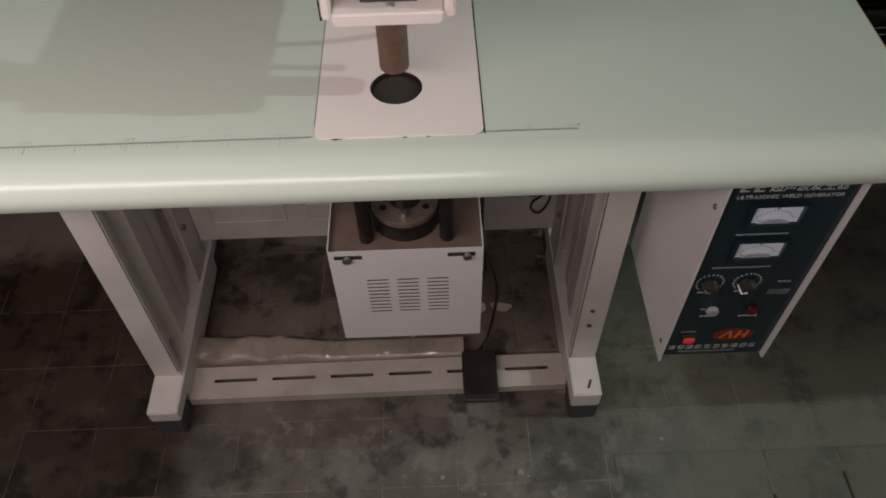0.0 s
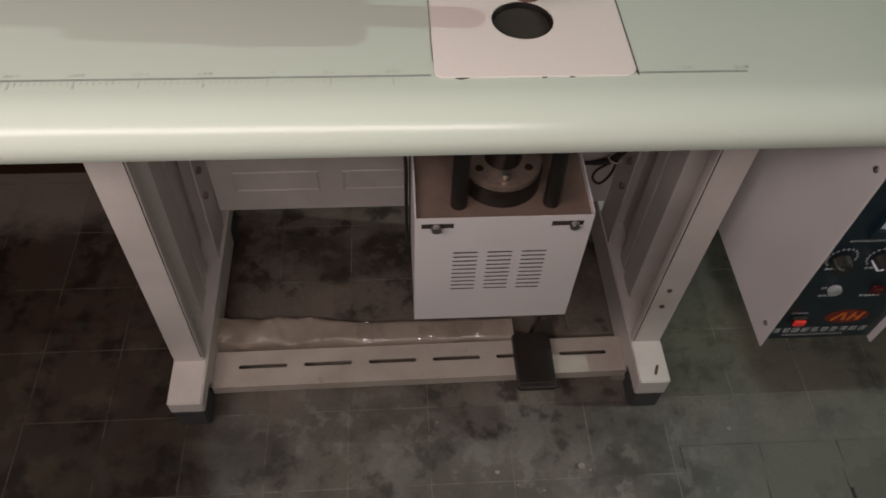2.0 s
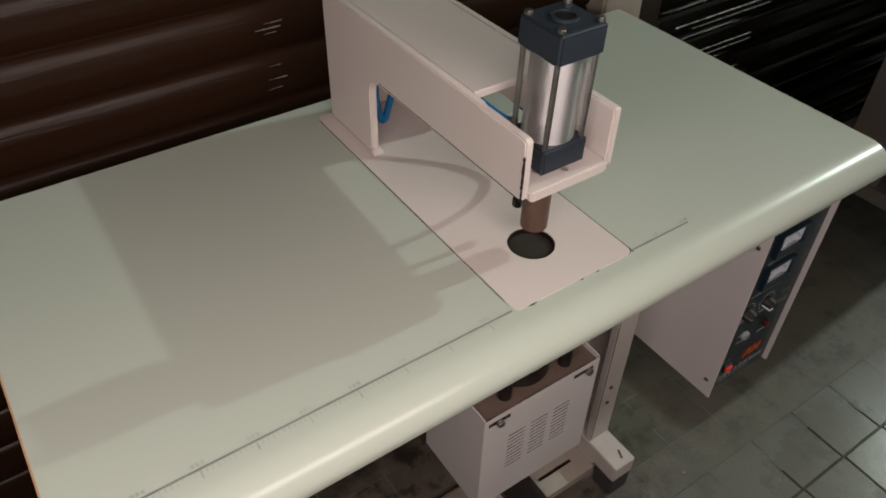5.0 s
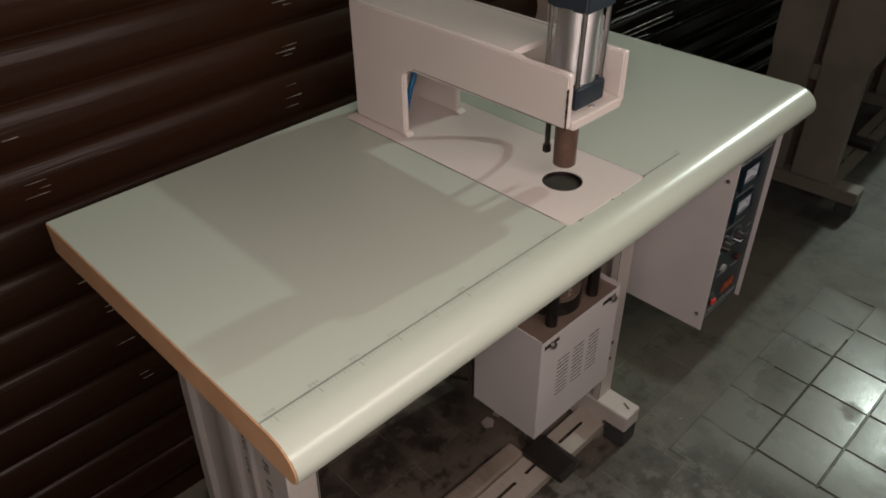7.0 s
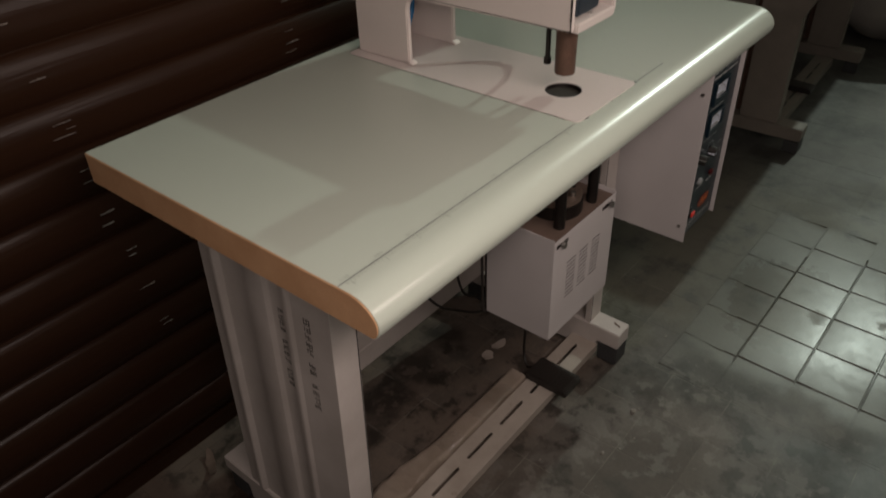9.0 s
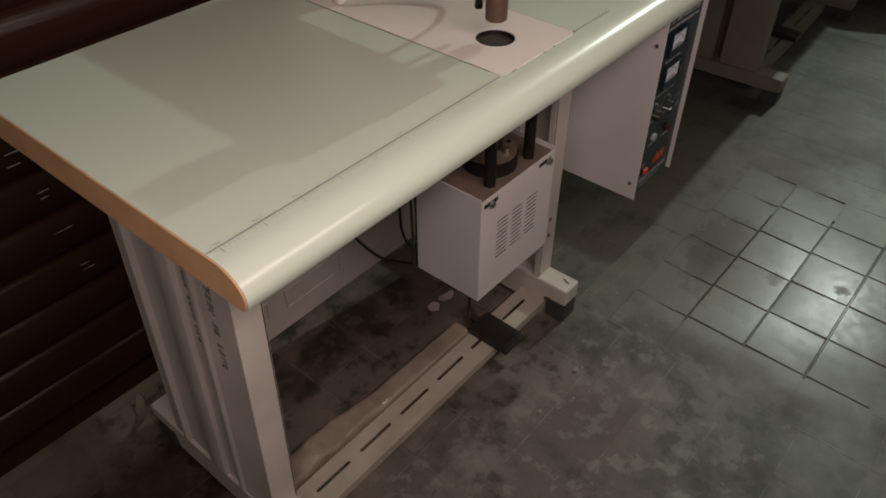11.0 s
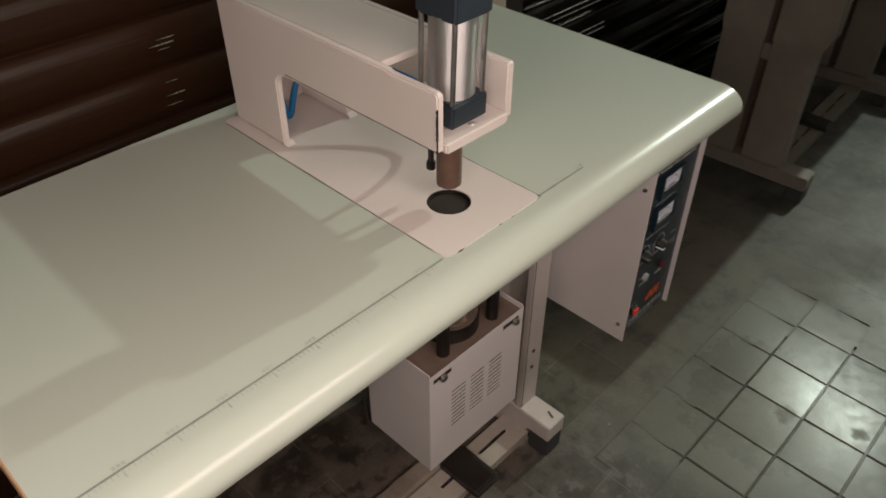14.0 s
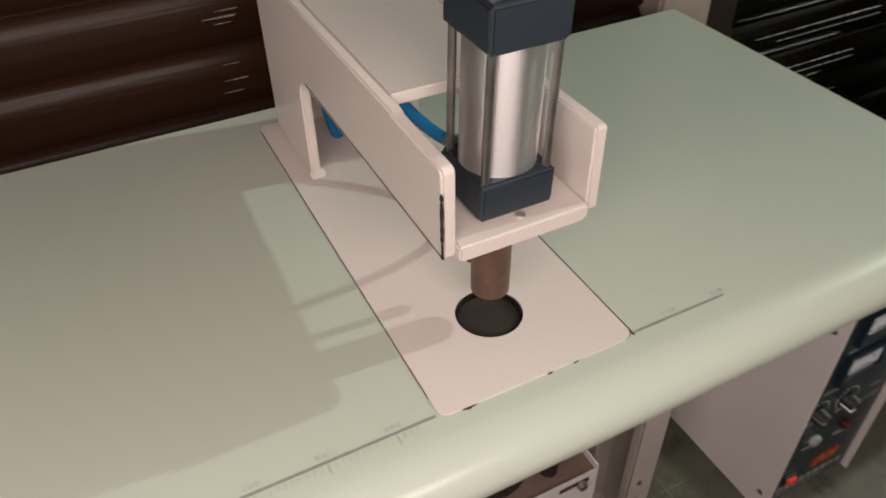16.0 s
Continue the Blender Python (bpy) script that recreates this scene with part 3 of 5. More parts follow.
        if side > 0:
            for z in (0.198, 0.241):
                part("screw_head", leaned(rod((0.281, 0.1205, z), (0.281, 0.1178, z), 0.0040, 0.0006, 14)), RUST, leg)
        # thin dark strip along the fold
        fold = xi - 0.0022 * s
        part("fold_line", leaned(box(fold - 0.0007, fold + 0.0007, 0.1193, 0.1199, 0.094, 0.699, 0)), DARKPAINT, leg, "dark line along the folded edge")
        fx0, fx1 = min(xo, xi) - 0.002, max(xo, xi) + (0.005 if side < 0 else 0.002)
        foot = part("foot", prism([(0.047, 0.050), (0.047, zf), (0.475, zf), (0.475, 0.050), (0.408, 0.050), (0.404, 0.016), (0.104, 0.016), (0.100, 0.050)], "x", fx0, fx1, 0.002), GREYWHITE, t, "white steel foot bar")
        for y in (0.055, 0.425):
            part("foot_pad", box(fx0 + 0.001, fx1 - 0.001, y - 0.007, y + 0.040, 0.0005, 0.0498, 0.003), RUBBER, foot, "dark grey rubber pad")
        b = box((fx0 + fx1) / 2 - 0.0022, (fx0 + fx1) / 2 + 0.0022, -0.009, 0.009, zf + 0.0001, zf + 0.0006, 0)
        bmesh.ops.rotate(b, verts=b.verts, cent=((fx0 + fx1) / 2, 0, 0), matrix=Matrix.Rotation(radians(-22), 3, "Z"))
        bmesh.ops.translate(b, verts=b.verts, vec=(0.006, 0.068, 0))
        part("foot_slot", b, RUST if side > 0 else GREYWHITE, foot)
        part("top_rail", box(fx0 + lean * 0.6, fx1 + lean * 0.6, 0.06, 0.44, 0.678, 0.7056, 0.001), GREYWHITE, t)
    # two stencilled lines on the outer face, too worn to be read: blocks of broken strokes
    rnd = random.Random(5)
    ink = bmesh.new()
    for y0, x, z0, z1, n, skip in ((0.2240, -0.4690, 0.415, 0.560, 13, (3, 8)), (0.1660, -0.4730, 0.405, 0.575, 13, (4, 7))):
        step = (z1 - z0) / n
        for i in range(n):
            if i in skip:
                continue
            z = z0 + step * i
            xx = x + 0.030 * (z - 0.088)
            for k in range(3):
                if rnd.random() < 0.85:
                    y = y0 - 0.0062 + k * 0.0052
                    box(xx - 0.0007, xx + 0.0002, y, y + 0.0012, z + rnd.uniform(0, 0.2) * step, z + rnd.uniform(0.55, 0.8) * step, 0, ink)
            for q in rnd.sample((0.0, 0.34, 0.66), 2):
                box(xx - 0.0008, xx + 0.0001, y0 - 0.0062, y0 + rnd.uniform(0.0005, 0.0061), z + q * step, z + (q + 0.09) * step, 0, ink)
    part("stencil_mark", ink, STENCIL, t, "worn black stencil marks")["kind"] = "stuff"
    # rear stretcher panel with pressed fields
    panel = box(-0.422, 0.2595, 0.386, 0.389, 0.132, 0.268, 0.0008)
    box(-0.422, 0.2595, 0.3892, 0.402, 0.2655, 0.268, 0.0005, panel)
    part("rear_panel", panel, GREYWHITE, t, "white pressed steel rear panel")
    for x0, x1 in ((-0.386, -0.244), (-0.205, -0.063), (-0.024, 0.118)):
        f = pierced(x0, x1, 0.181, 0.229, [(x0 + 0.004, x1 - 0.004, 0.1855, 0.2245)], "y", 0.3830, 0.3862)
        part("pressed_field", bevelled(f, 0.0012, 1), GREYWHITE, t)
    # slotted stretcher close to the floor
    bar = slotted(-0.4215, 0.2575, 0.095, 0.160, [-0.34275 + i * 0.1065 for i in range(6)], 0.131, 0.0398, 0.0036, 0.0375, 0.0402)
    box(-0.4215, 0.2575, 0.095, 0.0972, 0.0205, 0.0376, 0, bar)
    box(-0.4215, 0.2575, 0.1578, 0.160, 0.0205, 0.0376, 0, bar)
    for v in bar.verts:
        v.co.z += -0.006 + 0.0078 * (v.co.x + 0.4245) / 0.682
    part("slotted_stretcher", bar, STRETCHERPAINT, t, "grimy white slotted steel stretcher", smooth=False)
    return t


work_table()

# ---- the welding press on the table ----
press = thing("welding_press", (0, 0.24, TOP), "cream white press arm with an aluminium air cylinder, on the table", "machine")
HOLE = (-0.003, 0.074)


def base_plate():
    """A rounded plate with a round hole: the rim of the hole is stitched to the outline by angle."""
    x0, x1, y0, y1, r = -0.0835, 0.0835, 0.0, 0.440, 0.0085
    n = 96
    c = bmesh.new()

    def edge(a):
        dx, dy = math.cos(a), math.sin(a)
        s = min((x1 - HOLE[0]) / dx if dx > 1e-9 else 9, (x0 - HOLE[0]) / dx if dx < -1e-9 else 9, (y1 - HOLE[1]) / dy if dy > 1e-9 else 9, (y0 - HOLE[1]) / dy if dy < -1e-9 else 9)
        x, y = HOLE[0] + s * dx, HOLE[1] + s * dy
        for cx, cy in ((x0 + r, y0 + r), (x1 - r, y0 + r), (x0 + r, y1 - r), (x1 - r, y1 - r)):
            if (x - cx) * (1 if cx > 0 else -1) > 0 and (y - cy) * (1 if cy > 0.2 else -1) > 0:
                d = Vector((x - cx, y - cy))
                d = d.normalized() * r
                x, y = cx + d.x, cy + d.y
        return x, y
    angles = sorted({2 * math.pi * i / n for i in range(n)} | {math.atan2(y - HOLE[1], x - HOLE[0]) % (2 * math.pi) for x in (x0, x0 + r, x0 + r * 0.3, x1, x1 - r, x1 - r * 0.3) for y in (y0, y1)} | {math.atan2(y - HOLE[1], x - HOLE[0]) % (2 * math.pi) for x in (x0, x1) for y in (y0 + r, y0 + r * 0.3, y1 - r, y1 - r * 0.3)})
    rows = []
    for z in (0.7462, 0.7512):
        rows.append(([c.verts.new((HOLE[0] + 0.0272 * math.cos(a), HOLE[1] + 0.0272 * math.sin(a), z)) for a in angles], [c.verts.new((*edge(a), z)) for a in angles]))
    m = len(angles)
    for i in range(m):
        j = (i + 1) % m
        for inner, outer in rows:
            c.faces.new((inner[i], inner[j], outer[j], outer[i]))
        c.faces.new((rows[0][0][i], rows[0][0][j], rows[1][0][j], rows[1][0][i]))
        c.faces.new((rows[0][1][i], rows[0][1][j], rows[1][1][j], rows[1][1][i]))
    return c


plate = part("base_plate", base_plate(), CREAM, press, "cream painted plate with a round hole")
part("hole_liner", ring(HOLE, 0.0270, 0.0255, 0.690, 0.7500), BLACKSTEEL, plate)
part("hole_floor", rod((*HOLE, 0.7425), (*HOLE, 0.7452), 0.0252, 0.0006, 40), ANVIL, plate, "dark anvil face in the hole")
gap = box(0.0838, 0.0852, 0.001, 0.439, 0.7501, 0.7505, 0)
box(-0.0843, -0.0838, 0.02, 0.43, 0.7501, 0.7504, 0, gap)
for x0, x1, w in ((-0.0665, -0.0635, 0.0010), (-0.0635, -0.0600, 0.0018), (-0.0600, -0.0560, 0.0008), (0.004, 0.008, 0.0012), (0.027, 0.031, 0.0010)):
    box(x0, x1, -0.0004 - w, -0.0004, 0.7501, 0.7506, 0, gap)
for k in range(6):
    a0, a1 = radians(-90 + k * 15), radians(-75 + k * 15)
    v = [gap.verts.new((0.0752 + r * math.cos(a), 0.0087 + r * math.sin(a), 0.7505)) for a, r in ((a0, 0.0086), (a1, 0.0086), (a1, 0.0086 + 0.0004 + k * 0.0002), (a0, 0.0086 + 0.0002 + k * 0.0002))]
    gap.faces.new(v)
part("joint_gap", gap, DARKPAINT, plate, "dark gap round the plate")

for side in (-1, 1):
    xs = (-0.063, -0.053) if side < 0 else (0.0475, 0.0575)
    r, top = (0.0065, 0.930) if side < 0 else (0.0035, 0.9275)
    o = [(0.034, 0.861)] + arc(0.034 + r, top - r, r, 180, 90, 6) + [(0.106, top), (0.110, 0.932), (0.434, 0.932), (0.434, 0.7515), (0.323, 0.7515), (0.323, 0.838)] + arc(0.303, 0.838, 0.020, 0, 90, 6)[1:]
    part("side_plate", prism(o, "x", *xs, bevel=0.0018), CREAM, press)
part("top_plate", box(-0.0532, 0.0477, 0.128, 0.434, 0.923, 0.9318, 0.001), CREAM, press)
part("back_plate", box(-0.0532, 0.0477, 0.426, 0.4338, 0.7515, 0.9225, 0.001), CREAM, press)
o = [(-0.0528, 0.8695), (-0.0528, 0.8590), (-0.0505, 0.8565), (0.0425, 0.8565), (0.0473, 0.8605), (0.0473, 0.8695)]
part("seat_plate", prism(o, "y", 0.030, 0.122, 0.0022), CREAM, press)
seam = bmesh.new()
rnd = random.Random(8)
z = 0.8620
while z < 0.9130:
    tall = rnd.uniform(0.0018, 0.0050)
    w = rnd.choice((0.0005, 0.0009, 0.0013, 0.0018))
    box(-0.0637, -0.0631 + w * 0.5, 0.0336, 0.0342 + w, z, z + tall * 1.02, 0, seam)
    z += tall
box(-0.0634, -0.062, 0.034, 0.300, 0.8622, 0.8630, 0, seam)
part("chipped_seam", seam, DARKPAINT, press, "chipped dark paint along the edge")

for x0, x1 in ((-0.0655, -0.0505), (0.0450, 0.0600)):
    part("weld_fillet", prism([(0.3232, 0.7514), (0.3145, 0.7514), (0.3170, 0.7545), (0.3232, 0.7580)], "x", x0, x1, 0.0012), CREAM, press)

# air cylinder, leaning a little
CX, CY = -0.002, 0.0735


def leaned(bm):
    for v in bm.verts:
        v.co.x += 0.028 * (v.co.z - 0.875)
    return bm


def end_cap(z0, z1):
    return leaned(box(CX - 0.0283, CX + 0.0283, CY - 0.0296, CY + 0.0296, z0, z1, 0.0028, None, 3))


part("cylinder_barrel", leaned(rod((CX, CY, 0.899), (CX, CY, 0.988), 0.0265, 0, 64)), STEEL, press, "brushed aluminium cylinder barrel")
part("end_cap", end_cap(0.8705, 0.8992), NAVY, press, "dark navy end cap")
cap = part("end_cap", end_cap(0.9868, 1.0175), NAVY, press, "dark navy end cap")
for sx in (-1, 1):
    for sy in (-1, 1):
        x, y = CX + sx * 0.0232, CY + sy * 0.0240
        part("tie_rod", leaned(rod((x, y, 0.894), (x, y, 0.99), 0.0029, 0, 12)), RODSTEEL, press, "steel tie rod")
        part("cap_screw", leaned(rod((x, y + 0.0015 * -sy, 1.0173), (x, y + 0.0015 * -sy, 1.0215), 0.0042, 0.0008, 14)), RODSTEEL, cap)
part("cap_boss", leaned(ring((CX, CY), 0.0135, 0.0105, 1.0170, 1.0200)), NAVY, cap)
part("cap_plug", leaned(rod((CX, CY, 1.0174), (CX, CY, 1.0186), 0.0100, 0.0005, 28)), BLACKSTEEL, cap, "dark round plug")
part("mount_screw", rod((CX + 0.001, 0.0418, 0.8690), (CX + 0.001, 0.0418, 0.8712), 0.0035, 0.0005, 14), GLINTMETAL, press)
# the side plate's reflection, set on the barrel as a white strip
part("reflection_strip", leaned(box(CX + 0.0255, CX + 0.0275, CY - 0.0165, CY - 0.0135, 0.906, 0.972, 0.0003)), BOXWHITE, press, "slim white strip standing in for a reflection on the barrel")
# horn and stop screw
part("horn", rod((*HOLE, 0.7778), (*HOLE, 0.8532), 0.0149, 0.0014, 40, 0.0154), RUST, press, "rusty brown welding horn")
part("stop_screw", rod((-0.003, 0.104, 0.795), (-0.003, 0.104, 0.854), 0.0038, 0.0004, 14), BLACKSTEEL, press, "black stop screw")
part("stop_nut", rod((-0.003, 0.104, 0.785), (-0.003, 0.104, 0.7955), 0.0062, 0.0008, 6), BLACKSTEEL, press)
part("stop_bracket", box(-0.042, 0.038, 0.062, 0.112, 0.8530, 0.8562, 0.0005), BLACKSTEEL, press)
part("air_hose", tube([(-0.018, 0.104, 0.897), (-0.026, 0.115, 0.901), (-0.034, 0.131, 0.908), (-0.039, 0.154, 0.914), (-0.036, 0.20, 0.914), (-0.026, 0.27, 0.912), (-0.024, 0.33, 0.892), (-0.027, 0.365, 0.845), (-0.026, 0.375, 0.802), (-0.022, 0.376, 0.775), (-0.0185, 0.376, 0.7605), (-0.0145, 0.376, 0.7570), (-0.011, 0.376, 0.7615), (-0.0065, 0.376, 0.776), (-0.001, 0.376, 0.792), (0.010, 0.378, 0.815), (0.018, 0.385, 0.86), (0.014, 0.40, 0.90), (0.01, 0.415, 0.915)], 0.0046, 12), HOSE, press, "bright blue air hose")
part("air_hose", tube([(0.054, 0.345, 0.872), (0.064, 0.335, 0.864), (0.084, 0.299, 0.841), (0.104, 0.243, 0.815), (0.109, 0.196, 0.803), (0.103, 0.166, 0.811), (0.086, 0.145, 0.833), (0.064, 0.136, 0.862), (0.054, 0.132, 0.876)], 0.0045, 10), HOSE, press, "blue air hose sagging beside the arm")
part("hose_fitting", rod((-0.017, 0.1030, 0.897), (-0.021, 0.1100, 0.899), 0.0060, 0.0008, 14), RODSTEEL, press)

# ---- the transducer box under the table ----
tb = thing("transducer_box", (0, 0.08, 0.357), "white vented steel box with an open top, hung under the table", "machine")
holes = []
for gx in (-0.0565, -0.0185, 0.0195):
    for i in range(10):
        z = 0.4920 - i * 0.0078
        holes.append((gx, gx + 0.0275, z - 0.0016, z + 0.0016))
for sx in (-0.0915, 0.046):
    holes.append((sx, sx + 0.034, 0.5355, 0.5438))
part("front_cover", pierced(-0.0985, 0.0895, 0.357, 0.553, holes, "y", 0.0143, 0.0149), BOXWHITE, tb, "white cover with three groups of vents")
part("side_cover", box(-0.0985, -0.0968, 0.0152, 0.1415, 0.357, 0.5565, 0.0004), BOXWHITE, tb)
part("side_cover", box(0.0878, 0.0895, 0.0152, 0.1415, 0.357, 0.5565, 0.0004), BOXWHITE, tb)
part("bottom_cover", box(-0.0966, 0.0876, 0.0152, 0.1415, 0.357, 0.3585, 0), BOXWHITE, tb)
part("back_cover", box(-0.0966, 0.0876, 0.1402, 0.1415, 0.3587, 0.552, 0), BOXWHITE, tb)
part("inner_plate", box(-0.0965, 0.0875, 0.0153, 0.1400, 0.5455, 0.5485, 0.0004), BROWNPLATE, tb, "browned steel inner plate")
# dark sheet added behind the vents in place of the shaded inside
part("vent_shade_sheet", box(-0.0960, 0.0870, 0.0156, 0.0165, 0.3590, 0.5450, 0), DARKPAINT, tb)
# black strip added for the dark line of the cable beside the box
part("added_strip", box(-0.1006, -0.0986, 0.1400, 0.1436, 0.357, 0.5565, 0.0004), BLACKPLASTIC, tb, "black strip added for the cable's dark line")
for sx in (-0.076, 0.070):
    part("slot_screw", rod((sx, 0.0136, 0.5395), (sx, 0.0075, 0.5395), 0.0052, 0.0008, 18), RODSTEEL, tb, "slotted steel screw")
DC = (-0.004, 0.073)
disc = part("flange_disc", rod((*DC, 0.571), (*DC, 0.580), 0.0415, 0.0008, 56), DISCSTEEL, tb, "oily steel flange with bolts")
part("flange_rim", ring(DC, 0.0432, 0.030, 0.5487, 0.5708), BLACKSTEEL, disc, "black flange rim")
part("flange_core", rod((*DC, 0.5802), (*DC, 0.640), 0.0195, 0.001, 36), BLACKSTEEL, disc)
part("flange_stem", rod((*DC, 0.6402), (*DC, 0.741), 0.0125, 0.001, 30), BLACKSTEEL, disc)
for i in range(6):
    a = radians(-90 + i * 60)
    p = (DC[0] + 0.030 * math.cos(a), DC[1] + 0.030 * math.sin(a))
    if i % 2 == 0:
        part("flange_bolt", rod((*p, 0.5802), (*p, 0.5885), 0.0045, 0.0006, 6 if i else 12), RODSTEEL, disc)
    else:
        part("flange_hole", rod((*p, 0.5801), (*p, 0.5805), 0.0045, 0, 14), BLACKSTEEL, disc)
for sx in (-0.0515, 0.0465):
    for sy in (0.036, 0.118):
        part("hanger_post", rod((sx, sy, 0.5487), (sx, sy, 0.7055), 0.0088, 0.0006, 24), BLACKSTEEL, tb, "dark steel hanger post")

# ---- the generator hung beside it ----
gen = thing("generator_unit", (0.415, 0.08, 0.327), "white ultrasonic generator with a dark front panel, hung under the table", "generator")
for x0, x1 in ((0.3395, 0.3425), (0.4845, 0.4875)):
    part("side_panel", box(x0, x1, -0.0235, 0.185, 0.325, 0.7050, 0.0008), BOXWHITE, gen)
part("back_panel", box(0.3427, 0.4843, 0.180, 0.185, 0.327, 0.6988, 0), BOXWHITE, gen)
part("bottom_panel", box(0.3427, 0.4843, -0.010, 0.1798, 0.327, 0.330, 0), BOXWHITE, gen)
part("top_panel", box(0.3427, 0.4843, -0.010, 0.1798, 0.694, 0.697, 0), BOXWHITE, gen)
face = part("front_panel", box(0.3427, 0.4843, -0.0155, -0.0120, 0.329, 0.6985, 0.0004), PANEL, gen, "dark navy printed front panel")
for z in (0.36, 0.64):
    part("panel_screw", rod((0.3397, -0.010, z), (0.3372, -0.010, z), 0.0035, 0.0005, 12), RODSTEEL, gen)
YF = -0.0157


def bars(x0, x1, z0, z1, n, seed, ink=WHITEINK, solid=0.78, name="printed_line"):
    b = bmesh.new()
    w = (x1 - x0) / n
    r = random.Random(seed)
    for i in range(n):
        k = solid * r.uniform(0.85, 1.0)
        box(x0 + i * w, x0 + (i + k) * w, YF - 0.0002, YF, z0, z1, 0, b)
    return part(name, b, ink, face)


def letters(words, size, x, z, width=None, ink=WHITEINK, name="lettering"):
    b = text_mesh(words, size)
    if not b.verts:
        return None
    if width:
        span = max(v.co.x for v in b.verts) - min(v.co.x for v in b.verts)
        bmesh.ops.scale(b, verts=b.verts, vec=(width / span, 1, 1))
    bmesh.ops.transform(b, matrix=Matrix.Translation((x, YF - 0.0003, z)) @ Matrix.Rotation(radians(90), 4, "X"), verts=b.verts)
    return part(name, b, ink, face, smooth=False)


letters("超声波发生器", 0.0160, 0.3865, 0.6695, 0.084)
letters("ULTRASONIC WELD GENERATOR", 0.0080, 0.3545, 0.6575, 0.116)
for z0 in (0.6115, 0.5495):
    m = part("meter", pierced(0.376, 0.4375, z0 - 0.006, z0 + 0.038, [(0.3793, 0.4337, z0 + 0.0058, z0 + 0.0357)], "y", -0.0208, -0.0157), PANEL, gen, "black framed panel meter")
    part("dial_face", box(0.3795, 0.4335, -0.0166, -0.0161, z0 + 0.006, z0 + 0.0355, 0), DIAL, m, "white dial")
    hump = prism([(0.3885, z0 + 0.0062)] + [(0.4065 + 0.018 * math.cos(radians(a)), z0 + 0.0062 + 0.0065 * math.sin(radians(a))) for a in range(170, -1, -10)], "y", -0.0185, -0.0167)
    part("dial_shade", hump, DIALSHADE, m, "grey domed cover below the dial")
    scale_arc = bmesh.new()
    for i in range(13):
        a = radians(150 - i * 10)
        x, z = 0.4065 + 0.0225 * math.cos(a), z0 + 0.003 + 0.022 * math.sin(a)
        box(x - 0.0005, x + 0.0005, -0.0170, -0.0167, z, z + 0.003, 0, scale_arc)
    box(0.4050, 0.4080, -0.0170, -0.0167, z0 + 0.0285, z0 + 0.0315, 0, scale_arc)
    part("dial_scale", scale_arc, DIMINK, m)
    part("needle", tube([(0.4065, -0.0172, z0 + 0.0065), (0.396, -0.0172, z0 + 0.009), (0.387, -0.0172, z0 + 0.0105)], 0.0004, 5, 2), BLACKINK, m)
bars(0.3725, 0.4330, 0.5950, 0.5978, 15, 2, DIMINK)
bars(0.3625, 0.4330, 0.5325, 0.5353, 18, 3, DIMINK)
for kx in (0.3675, 0.4135):
    ticks = bmesh.new()
    for i in range(15):
        a = radians(225 - i * 19.3)
        x, z = kx + 0.0165 * math.cos(a), 0.503 + 0.0165 * math.sin(a)
        box(x - 0.0011, x + 0.0011, YF - 0.0002, YF, z - 0.0014, z + 0.0014, 0, ticks)
    part("knob_scale", ticks, WHITEINK, face)
    kn = part("knob", rod((kx, -0.0157, 0.500), (kx, -0.030, 0.500), 0.0105, 0.0012, 30, 0.0092), BLACKPLASTIC, gen, "black turning knob")
    # the white line runs down the knob's flank and on to its face
    b = box(kx - 0.0112, kx - 0.0088, -0.0308, -0.0165, 0.4992, 0.5012, 0.0002)
    box(kx - 0.0090, kx - 0.0030, -0.0310, -0.0301, 0.4992, 0.5012, 0.0002, b)
    bmesh.ops.rotate(b, verts=b.verts, cent=(kx, 0, 0.500), matrix=Matrix.Rotation(radians(-8 if kx > 0.4 else 20), 3, "Y"))
    part("pointer", b, DIAL if kx > 0.4 else RODSTEEL, kn)
bars(0.357, 0.373, 0.4815, 0.4850, 3, 4)
bars(0.403, 0.419, 0.4815, 0.4850, 3, 5)
part("washer_button", rod((0.3855, -0.0157, 0.4435), (0.3855, -0.0225, 0.4435), 0.0080, 0.0012, 26), DIMINK, gen, "dull white push button")
part("indicator_lamp", rod((0.4370, -0.0157, 0.4420), (0.4370, -0.0225, 0.4420), 0.0078, 0.0025, 26), REDPLASTIC, gen, "dark red indicator lamp")
bars(0.371, 0.378, 0.443, 0.446, 2, 6)
bars(0.374, 0.397, 0.4265, 0.4300, 4, 7)
bars(0.425, 0.451, 0.4245, 0.4280, 5, 8)
bars(0.452, 0.470, 0.500, 0.503, 3, 9, DIMINK)
for k in range(3):
    bars(0.446, 0.474, 0.4745 + k * 0.0042, 0.4760 + k * 0.0042, 7, 40 + k, DIMINK)
sw = part("rocker_switch", box(0.3610, 0.3800, -0.0205, -0.0156, 0.3700, 0.3840, 0.0010), BLACKPLASTIC, gen)
part("rocker", box(0.3630, 0.3780, -0.0240, -0.0206, 0.3718, 0.3822, 0.0012), REDSWITCH, sw, "lit red rocker")
bars(0.3585, 0.3790, 0.3885, 0.3910, 6, 11, DIMINK)
badge = prism([(0.4320 + 0.0275 * math.cos(radians(a)), 0.3795 + 0.0150 * math.sin(radians(a))) for a in range(0, 360, 10)], "y", YF - 0.0003, YF)
part("badge", badge, ORANGE, face, "dark orange oval badge")
b = bmesh.new()
